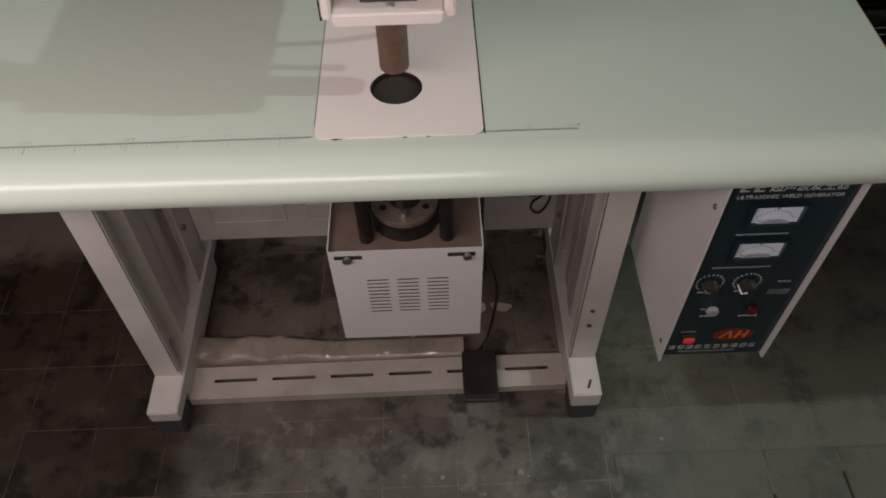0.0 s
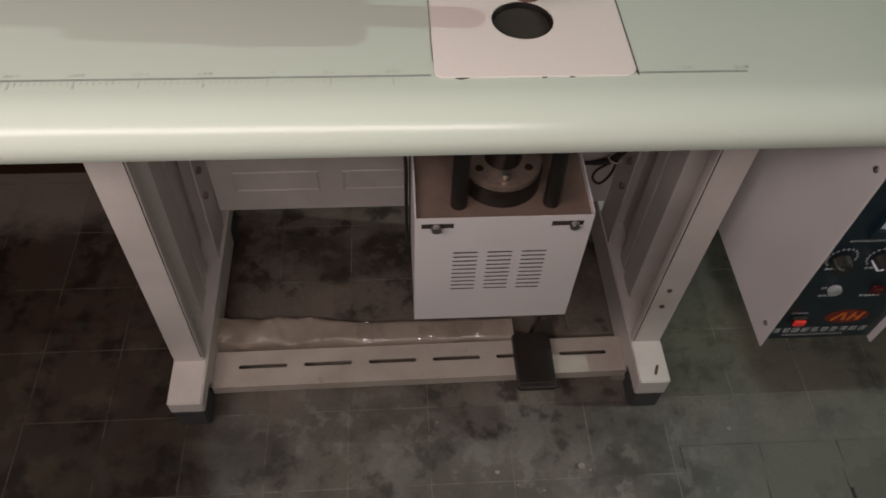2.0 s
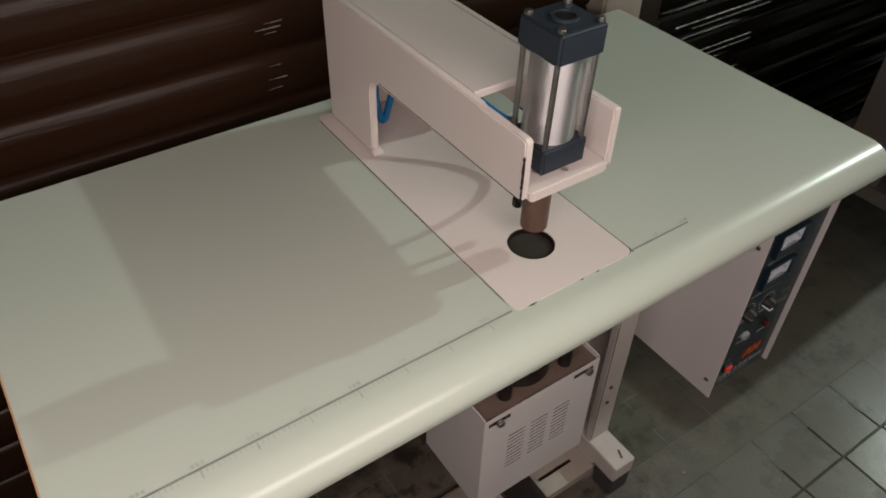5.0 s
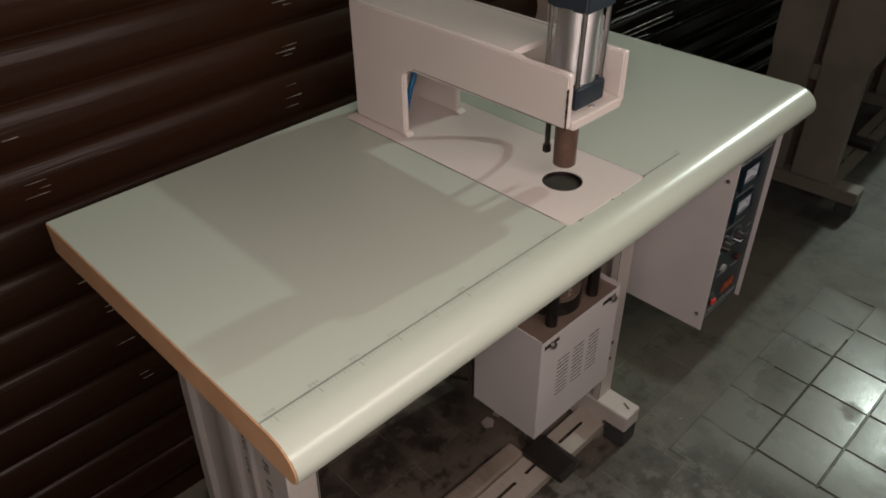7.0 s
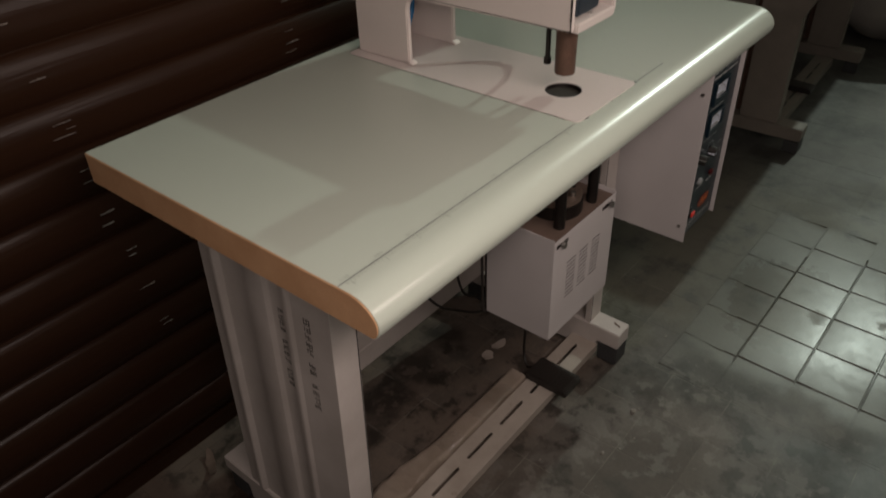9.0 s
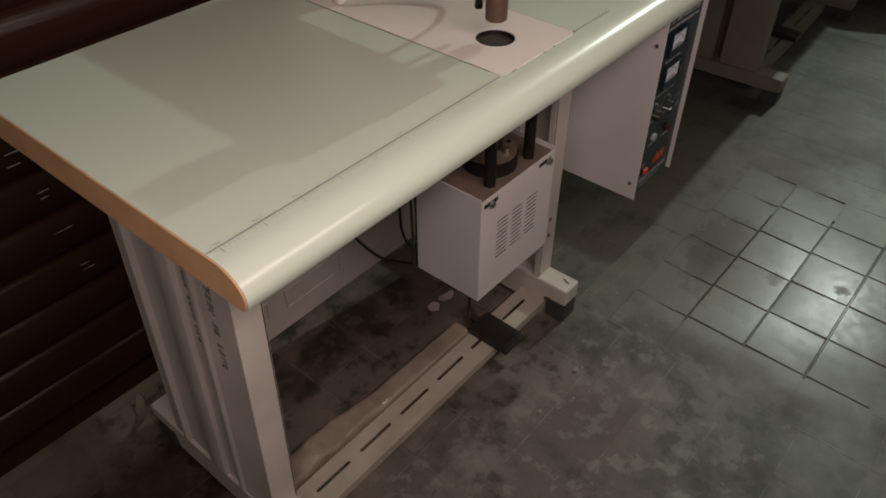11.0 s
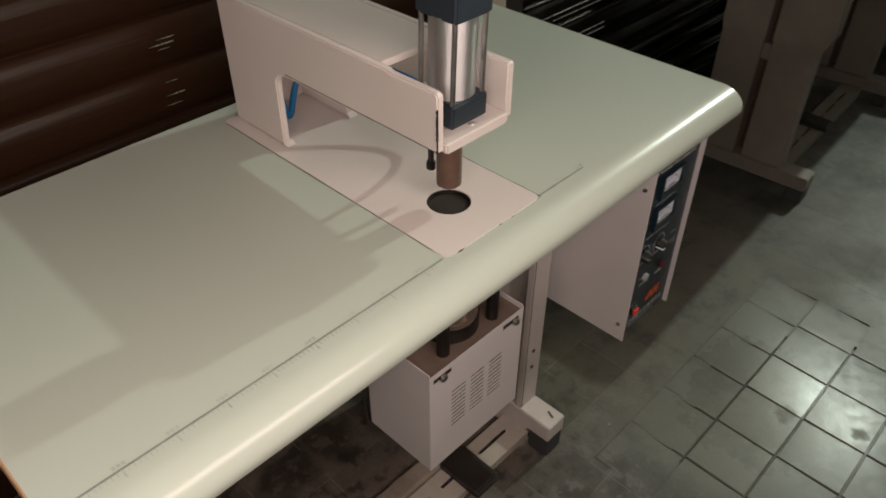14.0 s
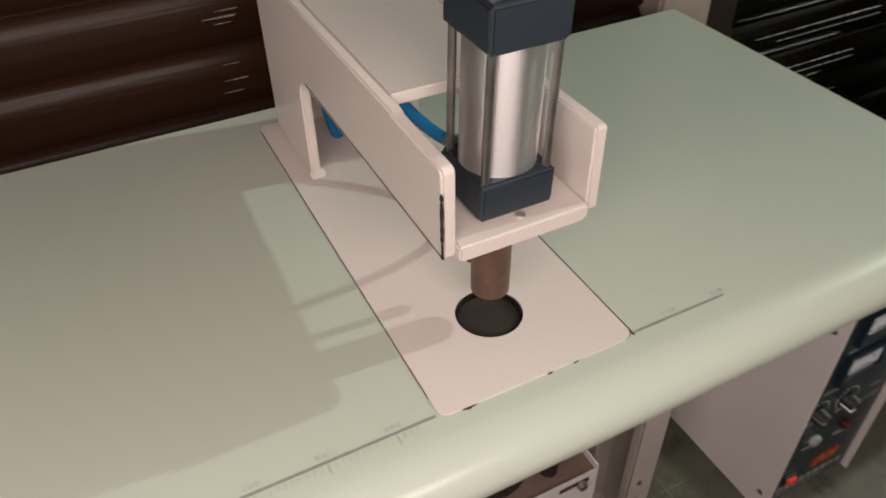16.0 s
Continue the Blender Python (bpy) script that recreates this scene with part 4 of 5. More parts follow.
for x0, x1 in ((0.4130, 0.4235), (0.4275, 0.4250), (0.4340, 0.4375), (0.4450, 0.4485)):
    prism([(x0, 0.3710), (x0 + 0.0042, 0.3710), (x1 + 0.0036, 0.3885), (x1, 0.3885)], "y", YF - 0.0006, YF - 0.0003, bm=b)
prism([(0.4380, 0.3785), (0.4470, 0.3785), (0.4475, 0.3812), (0.4385, 0.3812)], "y", YF - 0.00085, YF - 0.00062, bm=b)
part("badge_shape", b, YELLOW, face, "orange slanted strokes")
def glyph_row(x0, x1, z0, z1, n, seed):
    """A row of block characters, each a few strokes in a square."""
    b, r, w = bmesh.new(), random.Random(seed), (x1 - x0) / n
    for i in range(n):
        a, c, h = x0 + i * w, x0 + (i + 0.80) * w, z1 - z0
        for q in (0.0, 0.42, 0.84):
            d = r.uniform(0, 0.12) * w
            box(a + d, c - r.uniform(0, 0.12) * w, YF - 0.0002, YF, z0 + q * h, z0 + (q + 0.16) * h, 0, b)
        for q in r.sample((0.06, 0.24, 0.42, 0.62), 2):
            box(a + q * w, a + (q + 0.12) * w, YF - 0.00025, YF - 0.00021, z0, z1, 0, b)
    return part("printed_line", b, WHITEINK, face)


glyph_row(0.3495, 0.4735, 0.3450, 0.3545, 10, 12)
glyph_row(0.3545, 0.3850, 0.6685, 0.6825, 2, 3)
bars(0.3660, 0.4460, 0.3365, 0.3400, 18, 13, DIMINK)

# ---- pedal, cables and litter ----
pedal = thing("foot_pedal", (0.103, 0.12, 0.0405), "black foot pedal lying across the slotted stretcher", "pedal")
o = [(0.064, 0.0405), (0.064, 0.054), (0.069, 0.0585), (0.160, 0.0605), (0.163, 0.056), (0.163, 0.0405)]
part("pedal_body", prism(o, "x", 0.0720, 0.1340, 0.0025), BLACKPLASTIC, pedal)
b = bmesh.new()
for i in range(9):
    y = 0.073 + i * 0.010
    z = 0.0585 + (y - 0.069) / 0.091 * 0.002
    box(0.077, 0.129, y, y + 0.005, z - 0.001, z + 0.0003, 0, b)
part("tread_rib", b, BLACKPLASTIC, pedal)


def cable(name, points, r, label, base):
    c = thing(name, base, label, "cable")
    part("cable_run", tube(points, r, 8), BLACKPLASTIC, c)
    return c


cable("pedal_cable", [(0.103, 0.162, 0.050), (0.113, 0.186, 0.034), (0.128, 0.205, 0.064), (0.136, 0.206, 0.180), (0.122, 0.200, 0.268), (0.102, 0.172, 0.360), (0.088, 0.156, 0.450), (0.086, 0.155, 0.7055)], 0.0030, "black pedal cable running up under the table", (0.13, 0.3, 0.0))
tied = cable("coiled_cable", [(0.05, 0.33, 0.30), (0.133, 0.345, 0.281), (0.173, 0.346, 0.275), (0.206, 0.347, 0.277), (0.231, 0.347, 0.286), (0.242, 0.347, 0.305), (0.247, 0.347, 0.335), (0.246, 0.35, 0.50), (0.24, 0.34, 0.7055)], 0.0034, "black cable tied in a small loop under the table", (0.2, 0.345, 0.25))
part("cable_run", tube([(0.150, 0.341, 0.289), (0.185, 0.341, 0.282), (0.215, 0.341, 0.281), (0.234, 0.341, 0.291), (0.249, 0.341, 0.312), (0.253, 0.341, 0.340), (0.251, 0.345, 0.50), (0.246, 0.335, 0.7055)], 0.0034, 8), BLACKPLASTIC, tied)
part("cable_loop", tube([(0.232, 0.3405, 0.284), (0.220, 0.338, 0.279), (0.207, 0.337, 0.268), (0.203, 0.337, 0.254), (0.208, 0.337, 0.242), (0.217, 0.337, 0.236), (0.227, 0.337, 0.247), (0.234, 0.338, 0.266), (0.237, 0.3405, 0.287)], 0.0022, 8), BLACKPLASTIC, tied)
part("cable_tie", ring((0.2345, 0.344), 0.0115, 0.0095, 0.2855, 0.2885, 24), GREYWHITE, tied, "pale cable tie")
cable("hanging_cable", [(-0.112, 0.15, 0.7055), (-0.118, 0.155, 0.64), (-0.119, 0.16, 0.585), (-0.110, 0.155, 0.545), (-0.1045, 0.148, 0.50), (-0.1040, 0.146, 0.43), (-0.1040, 0.145, 0.372), (-0.1035, 0.140, 0.358)], 0.0024, "thin black cable hanging along the white box", (-0.11, 0.15, 0.38))
cable("slack_cable", [(-0.150, 0.330, 0.7055), (-0.140, 0.340, 0.55), (-0.095, 0.345, 0.365), (-0.053, 0.340, 0.280), (0.003, 0.340, 0.198), (0.050, 0.334, 0.158), (0.098, 0.300, 0.140), (0.118, 0.245, 0.200), (0.100, 0.190, 0.400), (0.092, 0.175, 0.7055)], 0.0030, "black cable hanging slack behind the white box", (0.0, 0.34, 0.0))
cable("slack_cable", [(0.050, 0.335, 0.7055), (0.062, 0.338, 0.42), (0.067, 0.340, 0.274), (0.072, 0.340, 0.219), (0.092, 0.336, 0.172), (0.118, 0.315, 0.175), (0.110, 0.260, 0.320), (0.104, 0.220, 0.7055)], 0.0028, "black cable hanging slack behind the white box", (0.1, 0.34, 0.0))

roll = thing("wrapped_bar", (-0.17, 0.185, 0.0), "flat carton bar in dusty brown wrapping, lying on the floor", "parcel")


def wrap_section(x, k, swell=0.0):
    """A point on the crumpled flat wrapping, k from 0 to 1 round it."""
    a = 2 * math.pi * k
    ca, sa = math.cos(a), math.sin(a)
    loose = min(1.0, max(0.0, (-0.17 - x) / 0.12))
    wy = 0.0215 + 0.006 * loose + swell
    wz = 0.0225 + 0.003 * loose + swell
    p = 0.38 + 0.25 * loose
    y = 0.184 + 0.010 * loose + wy * math.copysign(abs(ca) ** p, ca)
    z = 0.0228 + wz * math.copysign(abs(sa) ** p, sa)
    rough = 0.0010 + 0.0065 * loose
    y += rough * noise.noise((x * 26, k * 6, 1.0))
    z += 0.0030 * loose * noise.noise((x * 85, k * 14, 2.0))
    z += rough * noise.noise((x * 21 + 0.8 * k, k * 5, 4.0)) + 0.004 * loose * math.sin(x * 55 + 6 * k)
    return x, y, max(0.0006, z)


c = bmesh.new()
n, sides = 90, 28
rows = [[c.verts.new(wrap_section(-0.424 + 0.501 * i / n, k / sides)) for k in range(sides)] for i in range(n + 1)]
for p, q in zip(rows, rows[1:]):
    for k in range(sides):
        c.faces.new((p[k], p[(k + 1) % sides], q[(k + 1) % sides], q[k]))
c.faces.new(rows[0])
c.faces.new(rows[-1])
part("wrapping", c, PAPER, roll)
for x0, x1, lab in ((-0.085, 0.026, "crumpled clear film"), (-0.19, -0.14, "fold of clear film")):
    c = bmesh.new()
    rows = []
    for i in range(41):
        row = []
        for k in range(13):
            x = x0 + (x1 - x0) * i / 40 + (0.0 if x1 > 0 else (k - 6) * 0.002)
            px, py, pz = wrap_section(x, (1.5 + k) / 30, 0.0006)
            row.append(c.verts.new((px, py, pz + 0.0050 * abs(noise.noise((x * 95, k * 0.9, 9)))))) 
        rows.append(row)
    for p, q in zip(rows, rows[1:]):
        for k in range(12):
            c.faces.new((p[k], p[k + 1], q[k + 1], q[k]))
    part("clear_film", c, FOIL, roll, lab)

def scrap(name, centre, size, turn, seed, material, label, category, thick=0.0012, curl=0.004):
    """A torn, slightly curled flake with an uneven outline."""
    t = thing(name, (centre[0], centre[1], 0), label, category)
    c, r = bmesh.new(), random.Random(seed)
    n, rings = 14, 3
    edge = [1 + r.uniform(-0.22, 0.16) for _ in range(n)]
    tops, lows = [], []
    for k in range(1, rings + 1):
        f = k / rings
        for rows, dz in ((tops, thick), (lows, 0.0)):
            row = []
            for i in range(n):
                a = 2 * math.pi * i / n
                x, y = size[0] / 2 * f * edge[i] * math.cos(a), size[1] / 2 * f * edge[i] * math.sin(a)
                z = 0.0003 + dz + curl * (abs(x) / (size[0] / 2)) ** 2
                row.append(c.verts.new((centre[0] + x * math.cos(turn) - y * math.sin(turn), centre[1] + x * math.sin(turn) + y * math.cos(turn), z)))
            rows.append(row)
    for rows in (tops, lows):
        c.faces.new(rows[0])
        for p, q in zip(rows, rows[1:]):
            for i in range(n):
                c.faces.new((p[i], p[(i + 1) % n], q[(i + 1) % n], q[i]))
    for i in range(n):
        c.faces.new((tops[-1][i], tops[-1][(i + 1) % n], lows[-1][(i + 1) % n], lows[-1][i]))
    part("scrap_sheet", c, material, t)
    return t


scrap("paper_scrap", (0.112, 0.293), (0.034, 0.026), 0.4, 3, PLASTER, "torn pale paper scrap on the soiled floor", "paper")
scrap("paper_scrap", (0.157, 0.294), (0.042, 0.022), -0.2, 6, PLASTER, "torn pale paper scrap on the soiled floor", "paper")
scrap("plastic_scrap", (-0.398, 0.170), (0.026, 0.014), 0.3, 12, GREENSCRAP, "small dark green plastic scrap by the stretcher", "scrap", 0.003, 0.004)
scrap("bark_scrap", (-0.474, 0.540), (0.075, 0.020), 1.1, 9, BROWNPLATE, "curled brown scrap lying by the rear foot", "scrap", 0.002, 0.014)


def crumb(x, y, r, seed):
    t = thing("cement_crumb", (x, y, 0), "small pale cement crumb on the floor", "crumb", "crumbs on the floor")
    c = bmesh.new()
    bmesh.ops.create_icosphere(c, subdivisions=2, radius=1)
    for v in c.verts:
        k = 1 + 0.45 * noise.noise(v.co * 1.6 + Vector((seed, 0, 0)))
        v.co = (x + v.co.x * r * k, y + v.co.y * r * 0.75 * k, max(0.0002, r * 0.35 + v.co.z * r * 0.55 * k))
    part("crumb_body", c, CRUMB, t)


for i, (x, y, r) in enumerate(((0.165, -0.050, 0.009), (0.177, -0.056, 0.004), (0.418, 0.002, 0.005), (0.029, -0.053, 0.006), (0.10, -0.085, 0.004), (0.135, -0.10, 0.003), (0.06, -0.075, 0.003), (-0.06, 0.035, 0.003))):
    crumb(x, y, r * 0.75, i * 3.7)

# ---- the room ----
def structure(name, bm, material, label, category, smooth=False):
    ob = part(name, bm, material, None, label, smooth)
    return tagged(ob, label, category, kind="structure")


X0, X1, Y0, Y1, ZC = -3.0, 6.6, -3.2, 0.74, 4.3
structure("wall_south", box(X0 - 0.2, X1 + 0.2, Y0 - 0.2, Y0, 0, ZC, 0), WALLPAINT, "plain dull plastered wall", "wall")
structure("wall_west", box(X0 - 0.2, X0, Y0, Y1, 0, ZC, 0), WALLPAINT, "plain dull plastered wall", "wall")
structure("wall_east", box(X1, X1 + 0.2, Y0, Y1, 0, ZC, 0), WALLPAINT, "plain dull plastered wall", "wall")
structure("wall_north", box(X0 - 0.2, X1 + 0.2, Y1, Y1 + 0.2, 0, ZC, 0), WALLPAINT, "plain dull plastered wall behind the shutters", "wall")
structure("ceiling", box(X0 - 0.2, X1 + 0.2, Y0 - 0.2, Y1 + 0.2, ZC, ZC + 0.15, 0), WALLPAINT, "plain dull ceiling", "ceiling")
structure("pillar", box(0.590, 0.700, 0.570, Y1, 0, ZC, 0.006), PLASTER, "cream plastered pillar between two roller shutters", "pillar", True)
structure("lintel", box(X0, X1, 0.60, Y1, 2.78, ZC, 0.004), WALLPAINT, "dull lintel over the shutters", "wall")

# roller shutters: one slat profile, drawn once for each width
PITCH, FIRST, BACK = 0.0815, 0.0400, 0.614


def bulge(u):
    return 0.0120 * math.sin(math.pi * min(1, max(0, u))) ** 0.75


def slat_mesh(x0, x1, material):
    o = [(BACK - bulge(i / 14), i / 14 * (PITCH - 0.005)) for i in range(15)]
    o += [(BACK + 0.003, PITCH - 0.003), (BACK + 0.003, PITCH - 0.0002), (BACK + 0.006, PITCH - 0.0002)] + [(y + 0.002, z) for y, z in reversed(o[1:15])] + [(BACK + 0.002, 0.0)]
    c = prism(o, "x", x0, x1)
    bmesh.ops.recalc_face_normals(c, faces=c.faces)
    me = bpy.data.meshes.new("slat")
    c.to_mesh(me)
    c.free()
    me.materials.append(material)
    me.polygons.foreach_set("use_smooth", [True] * len(me.polygons))
    me.set_sharp_from_angle(angle=radians(40))
    return me


for x0, x1, lab in ((X0 + 0.02, 0.586, "closed dark brown glossy roller shutter"), (0.770, 3.1, "closed dull grey metal roller shutter beyond the pillar"), (3.17, X1 - 0.02, "closed dull grey roller shutter far along the wall")):
    mid = (x0 + x1) / 2
    sh = thing("roller_shutter", (mid, BACK, 0), lab, "roller shutter", kind="structure")
    paint = SHUTTER if x1 < 1 else GREYSHUTTER
    me = slat_mesh(x0 - mid, x1 - mid, paint)
    me.transform(Matrix.Translation((0, -BACK, 0)))
    for i in range(33):
        ob = new("slat", me)
        ob.parent = sh
        ob.location = (0, random.Random(i).uniform(-0.0012, 0.0012), FIRST + i * PITCH)
    part("bottom_bar", box(x0, x1, BACK - 0.010, BACK + 0.012, 0.0, FIRST - 0.001, 0.003), paint, sh)
    if x1 > 1:
        part("guide_rail", box(x0 - 0.064, x0 - 0.002, BACK - 0.034, BACK + 0.02, 0, 2.77, 0.002), DARKFRAME, sh, "dark guide rail")

# reflected glints on the shutters, drawn as thin bright meshes
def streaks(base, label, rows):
    """Thin tapered streaks in place of glints: right end, length, height on the slat and half thickness for each."""
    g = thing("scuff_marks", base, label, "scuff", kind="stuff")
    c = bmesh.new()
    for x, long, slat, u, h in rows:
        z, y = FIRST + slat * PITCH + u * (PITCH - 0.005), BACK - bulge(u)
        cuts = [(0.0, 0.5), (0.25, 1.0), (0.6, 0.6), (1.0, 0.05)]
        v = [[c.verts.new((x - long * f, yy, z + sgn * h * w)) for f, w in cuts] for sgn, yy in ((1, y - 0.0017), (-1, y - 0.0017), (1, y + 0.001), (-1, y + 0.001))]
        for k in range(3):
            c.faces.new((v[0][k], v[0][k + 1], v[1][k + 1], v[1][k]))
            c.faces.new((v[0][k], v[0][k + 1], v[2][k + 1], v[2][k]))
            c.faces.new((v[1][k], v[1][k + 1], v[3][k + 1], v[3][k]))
    part("streak", c, GLINTMETAL, g)["kind"] = "stuff"


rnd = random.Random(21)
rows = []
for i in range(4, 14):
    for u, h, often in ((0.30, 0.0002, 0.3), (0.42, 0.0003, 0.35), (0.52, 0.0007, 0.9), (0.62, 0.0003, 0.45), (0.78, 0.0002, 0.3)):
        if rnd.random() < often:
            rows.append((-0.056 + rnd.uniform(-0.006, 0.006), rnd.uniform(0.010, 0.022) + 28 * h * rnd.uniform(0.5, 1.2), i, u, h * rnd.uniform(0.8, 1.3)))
streaks((-0.073, BACK - 0.014, 0), "short streaks standing in for reflected glints on the brown shutter", rows)
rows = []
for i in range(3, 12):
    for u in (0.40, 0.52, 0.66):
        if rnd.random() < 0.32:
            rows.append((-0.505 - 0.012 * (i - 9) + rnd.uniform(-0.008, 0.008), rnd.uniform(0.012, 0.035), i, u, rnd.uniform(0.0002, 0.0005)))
streaks((-0.52, BACK - 0.014, 0), "faint streaks standing in for torch glints on the brown shutter", rows)
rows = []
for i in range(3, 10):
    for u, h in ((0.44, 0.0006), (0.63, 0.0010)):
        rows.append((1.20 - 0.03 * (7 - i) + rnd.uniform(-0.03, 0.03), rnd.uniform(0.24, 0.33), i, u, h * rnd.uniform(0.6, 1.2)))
streaks((1.05, BACK - 0.014, 0), "long bright streaks standing in for glints on the grey shutter", rows)

# a full sack on the floor past the far table
sack = thing("sack", (2.95, 0.10, 0), "full pale woven sack standing on the floor", "sack")
c = bmesh.new()
bmesh.ops.create_uvsphere(c, u_segments=40, v_segments=24, radius=1)
for v in c.verts:
    p = v.co.copy()
    k = 1 + 0.10 * noise.noise(p * 1.7) + 0.05 * noise.noise(p * 4.5)
    z = 0.30 + p.z * 0.36 * k
    v.co = (2.95 + p.x * 0.44 * k, 0.10 + p.y * 0.36 * k, max(0.001, z))
part("sack_body", c, SACKMAT, sack)

# the far table: sleeved double-post legs on foot bars, turned a little from the wall
def stand_leg(t, x0, x1):
    """One leg: two flat posts that slide in a wider sleeve, on a foot bar with dark pads."""
    leg = part("leg", box(x0, x1, 0.145, 0.265, 0.0882, 0.520, 0.003), STANDPAINT, t, "beige painted double-post leg")
    part("post", box(x0, x1, 0.290, 0.410, 0.0882, 0.520, 0.003), STANDPAINT, leg)
    part("bridge_plate", box(x0 + 0.012, x1 - 0.006, 0.2652, 0.2898, 0.385, 0.430, 0.001), STANDPAINT, leg)
    # brown sheet fills the gap between the posts
    part("gap_sheet", box(x1 - 0.005, x1 - 0.002, 0.2652, 0.2898, 0.0884, 0.700, 0.0005), RUST, leg, "brown sheet between the posts")
    for y0, y1, lip in ((0.117, 0.267, 1), (0.288, 0.414, -1)):
        o = [(y0, 0.490), (y0, 0.7010), (y1, 0.7010), (y1, 0.445), (0.145, 0.430)] if lip > 0 else [(y0, 0.445), (y0, 0.7010), (y1, 0.7010), (y1, 0.480), (0.410, 0.445)]
        part("sleeve", prism(o, "x", x0 - 0.003, x1 + 0.003, 0.002), STANDPAINT, leg)
    foot = part("foot", box(x0 - 0.008, x1 + 0.008, 0.060, 0.490, 0.046, 0.088, 0.003), STANDPAINT, t, "beige steel foot bar")
    for y in (0.066, 0.440):
        part("foot_pad", box(x0 - 0.005, x1 + 0.005, y - 0.004, y + 0.044, 0.0005, 0.0458, 0.004), RUBBER, foot, "dark grey rubber pad")


far = thing("work_table", (1.50, 0.06, 0), "work table with an unseen lengthened top on beige double-post legs, farther along the wall", "table")
# the top is out of view, drawn overlong to stretch its floor shadow
part("tabletop", prism([(0.475, 0.7015), (0.475, 0.750), (0.024, 0.750)] + [(0.024 - 0.030 * math.sin(radians(a)), 0.722 + 0.028 * math.cos(radians(a))) for a in range(10, 121, 10)] + [(0.004, 0.7015)], "x", 1.415, 2.800), LAMINATE, far)
for x in (1.476, 2.260):
    stand_leg(far, x, x + 0.051)
bar = slotted(1.536, 2.2515, 0.100, 0.166, [1.600 + i * 0.1065 for i in range(6)], 0.131, 0.0398, 0.0036, 0.0495, 0.0522)
box(1.536, 2.2515, 0.100, 0.1022, 0.0205, 0.0496, 0, bar)
box(1.536, 2.2515, 0.1638, 0.166, 0.0205, 0.0496, 0, bar)
bmesh.ops.translate(bar, verts=bar.verts, vec=(0, 0.052, 0))
part("slotted_stretcher", bar, STANDPAINT, far, "beige slotted steel stretcher", smooth=False)
part("rear_panel", box(1.536, 2.2515, 0.420, 0.423, 0.125, 0.345, 0.0008), STANDPAINT, far, "beige sheet steel rear panel")
far.rotation_euler = (0, 0, radians(2.7))
fp = copy_thing(pedal, pose(1.870, 0.205, 0.0525, 0, 0, radians(2.7)))
fp["label"] = "black foot pedal on the far table's stretcher"

# ---- floor ----
PX0, PX1, PY0, PY1 = FLOOR_X - 2 * FLOOR_PITCH, FLOOR_X + 4 * FLOOR_PITCH, FLOOR_Y - 3 * FLOOR_PITCH, FLOOR_Y + FLOOR_PITCH
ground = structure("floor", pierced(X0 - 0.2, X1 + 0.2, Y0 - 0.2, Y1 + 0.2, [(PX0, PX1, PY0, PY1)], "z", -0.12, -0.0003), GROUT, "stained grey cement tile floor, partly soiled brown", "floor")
# dark dirt lies in the open joints of the cleaner tiles
part("joint_dirt", box(PX0, PX1, PY0, PY1, -0.03, -0.0050, 0), JOINT, ground, "dark dirt in open joints")
TILE_FACES = [(4, 5, 6, 7), (0, 1, 5, 4), (1, 2, 6, 5), (2, 3, 7, 6), (3, 0, 4, 7)]


def tile_rows(x0, x1, y0, y1, a, e, drop):
    x0, x1, y0, y1 = x0 + a, x1 - a, y0 + a, y1 - a
    return [(x0, y0, drop), (x1, y0, drop), (x1, y1, drop), (x0, y1, drop), (x0 + e, y0 + e, 0), (x1 - e, y0 + e, 0), (x1 - e, y1 - e, 0), (x0 + e, y1 - e, 0)]


def tile_mesh(p, a, e, drop, material):
    me = bpy.data.meshes.new("tile")
    me.from_pydata(tile_rows(-p / 2, p / 2, -p / 2, p / 2, a, e, drop), [], TILE_FACES)
    me.materials.append(material)
    return me


clean_me = tile_mesh(FLOOR_PITCH, 0.0011, 0.0020, -0.0026, TILE)
rnd = random.Random(11)
for i in range(-2, 4):
    for j in range(-3, 1):
        ob = new("tile", clean_me)
        ob.parent = ground
        ob.location = (FLOOR_X + (i + 0.5) * FLOOR_PITCH, FLOOR_Y + (j + 0.5) * FLOOR_PITCH, rnd.uniform(-0.0008, -0.0002))
        ob.rotation_euler = (radians(rnd.gauss(2.0 if j > -2 else 0.6, 0.3)), radians(rnd.gauss(0.0, 0.3)), 0)
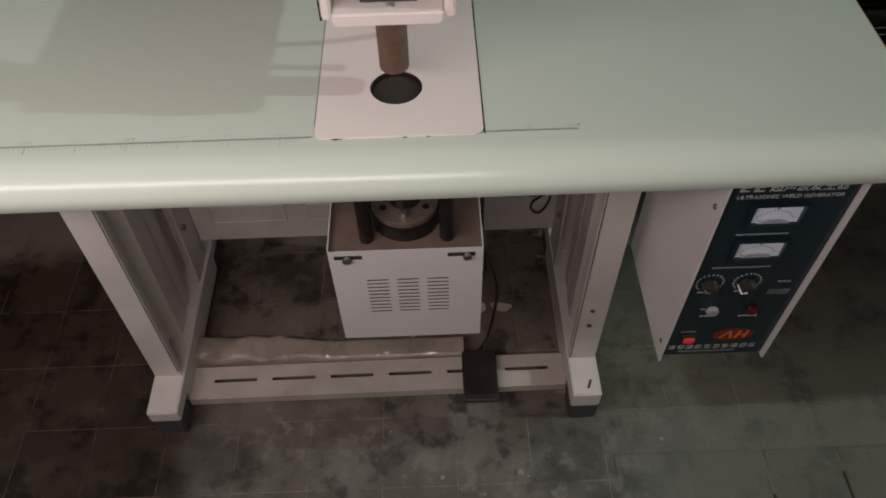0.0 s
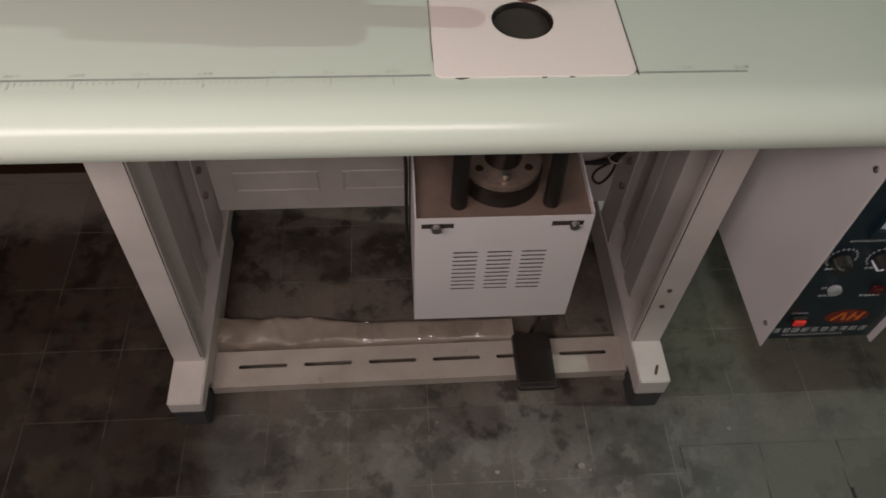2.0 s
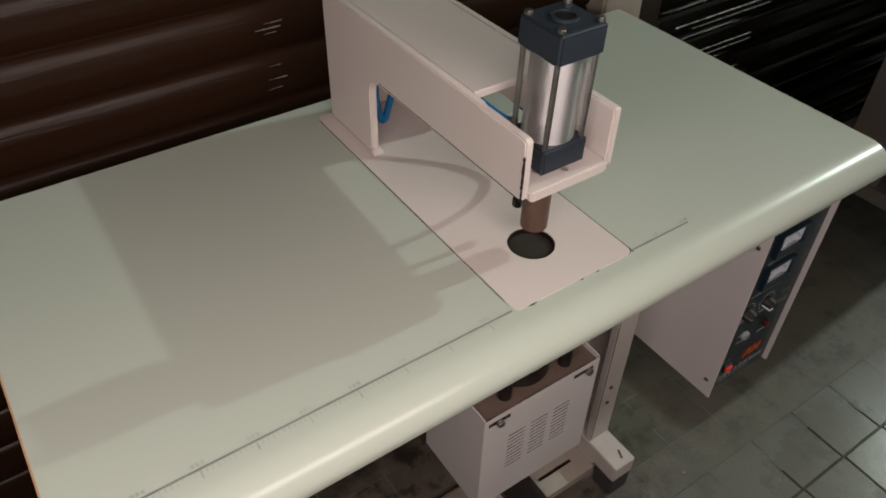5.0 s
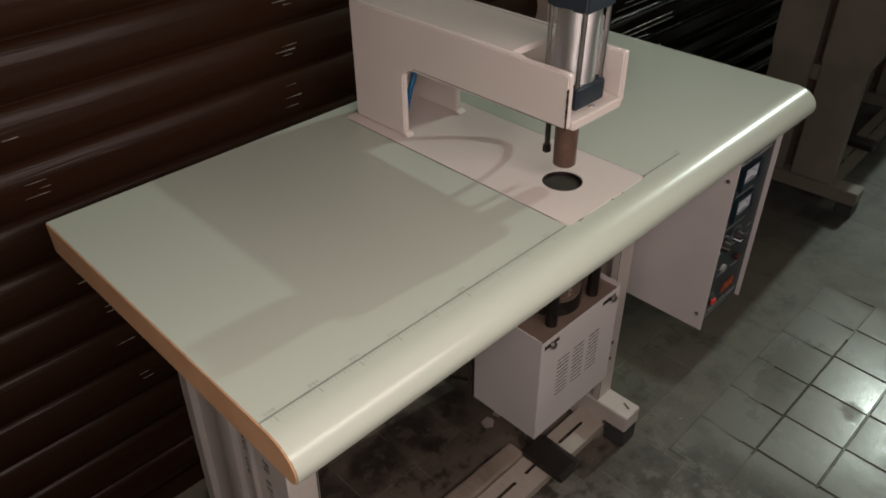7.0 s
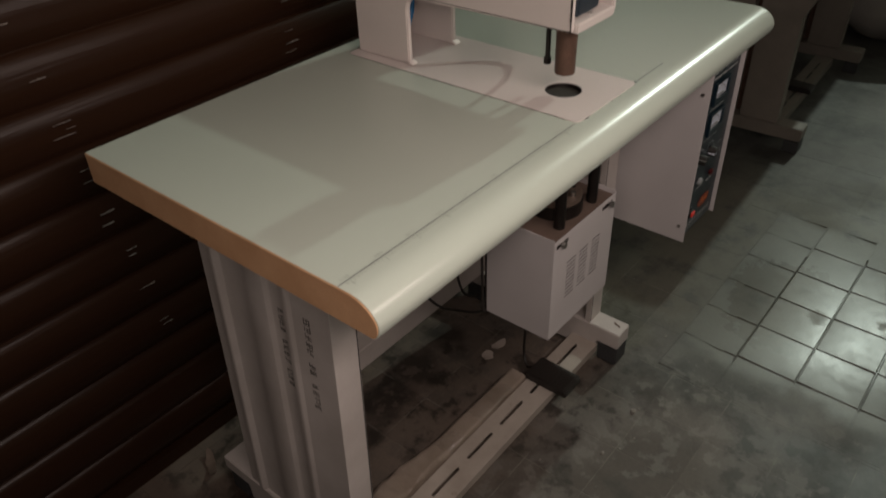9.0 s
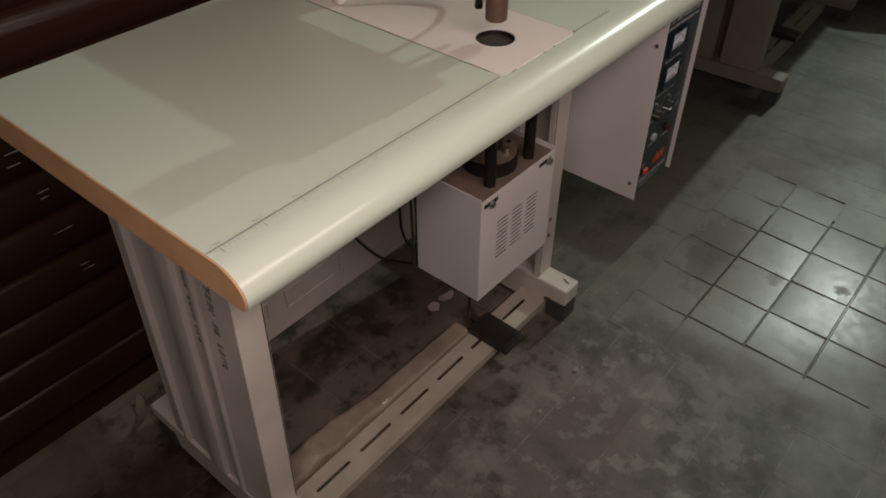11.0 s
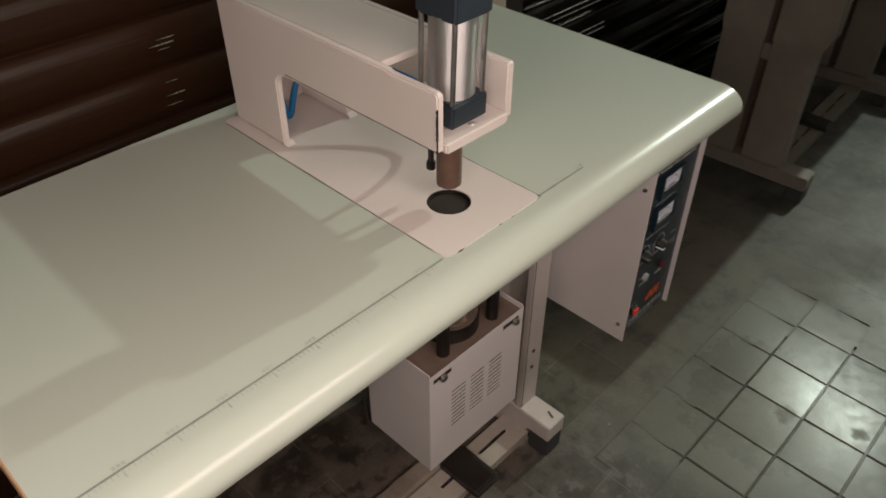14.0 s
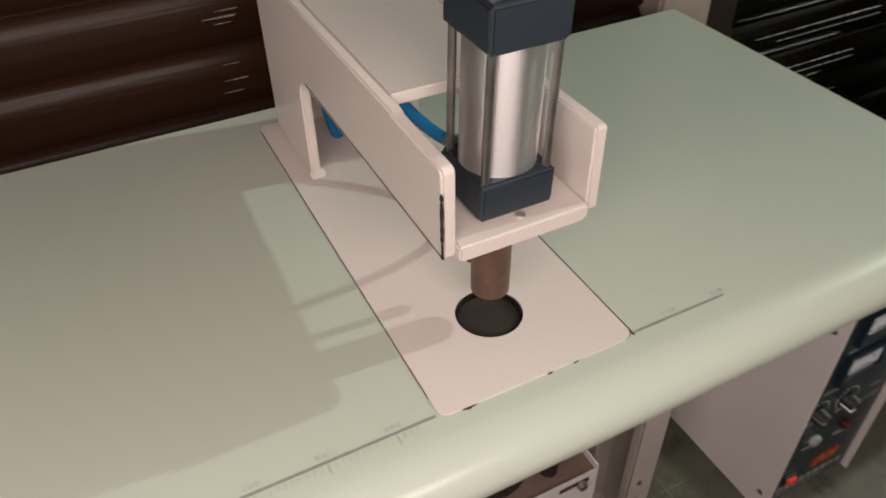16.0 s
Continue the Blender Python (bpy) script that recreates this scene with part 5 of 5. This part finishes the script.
# soil fills the joint round the cleaner patch
for x0, x1, y0, y1 in ((PX0 - 0.004, PX1 + 0.004, PY1 - 0.0035, PY1 + 0.002), (PX0 - 0.004, PX1 + 0.004, PY0 - 0.002, PY0 + 0.0035), (PX0 - 0.002, PX0 + 0.0035, PY0 + 0.0036, PY1 - 0.0036), (PX1 - 0.0035, PX1 + 0.002, PY0 + 0.0036, PY1 - 0.0036)):
    part("filled_joint", box(x0, x1, y0, y1, -0.02, 0.0002, 0), TILE, ground)
for j, x0, x1 in ((-2, PX0 + 0.0036, 0.446), (-1, PX0 + 0.0036, 0.448), (0, PX0 + 0.0036, 0.438), (0, 0.930, PX1 - 0.0036), (-1, 1.010, PX1 - 0.0036)):
    part("filled_joint", box(x0, x1, FLOOR_Y + j * FLOOR_PITCH - 0.0032, FLOOR_Y + j * FLOOR_PITCH + 0.0032, -0.02, 0.0001, 0), TILE, ground)
for i, y0 in ((-1, FLOOR_Y + 0.030), (0, FLOOR_Y + 0.050), (1, FLOOR_Y + 0.085), (2, FLOOR_Y + 0.045), (3, FLOOR_Y + 0.0033)):
    part("filled_joint", box(FLOOR_X + i * FLOOR_PITCH - 0.0032, FLOOR_X + i * FLOOR_PITCH + 0.0032, y0, PY1 - 0.0036, -0.02, 0.0001, 0), TILE, ground)
# the soiled tiles lie on a grid of their own
SP, SX, SY = 0.1295, -0.2035, 0.062
soiled_me = tile_mesh(SP, 0.0009, 0.0003, -0.0004, TILE)
rest_v, rest_f = [], []


def rest(x0, x1, y0, y1):
    k = len(rest_v)
    rest_v.extend(tile_rows(x0, x1, y0, y1, 0.0009, 0.0003, -0.0004))
    rest_f.extend([tuple(k + q for q in f) for f in TILE_FACES])


for i in range(int((X0 - SX) / SP) - 2, int((X1 - SX) / SP) + 2):
    for j in range(int((Y0 - SY) / SP) - 2, int((Y1 - SY) / SP) + 2):
        x, y = SX + i * SP, SY + j * SP
        if x + SP > PX0 and x < PX1 and y + SP > PY0 and y < PY1:
            # cut round the cleaner patch, whose grid is set to fit the camera's view
            ya, yb = max(y, PY0), min(y + SP, PY1)
            for x0, x1, y0, y1 in ((x, x + SP, y, PY0), (x, x + SP, PY1, y + SP), (x, PX0, ya, yb), (PX1, x + SP, ya, yb)):
                if x1 - x0 > 0.004 and y1 - y0 > 0.004:
                    rest(x0, x1, y0, y1)
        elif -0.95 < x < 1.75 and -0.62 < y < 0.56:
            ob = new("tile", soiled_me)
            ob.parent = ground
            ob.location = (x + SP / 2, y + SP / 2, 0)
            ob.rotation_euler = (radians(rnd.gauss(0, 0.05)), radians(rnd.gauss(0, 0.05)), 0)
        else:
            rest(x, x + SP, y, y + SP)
me = bpy.data.meshes.new("far_tiles")
me.from_pydata(rest_v, [], rest_f)
me.materials.append(TILE)
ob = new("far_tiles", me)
ob.parent = ground
ob["kind"] = "stuff"
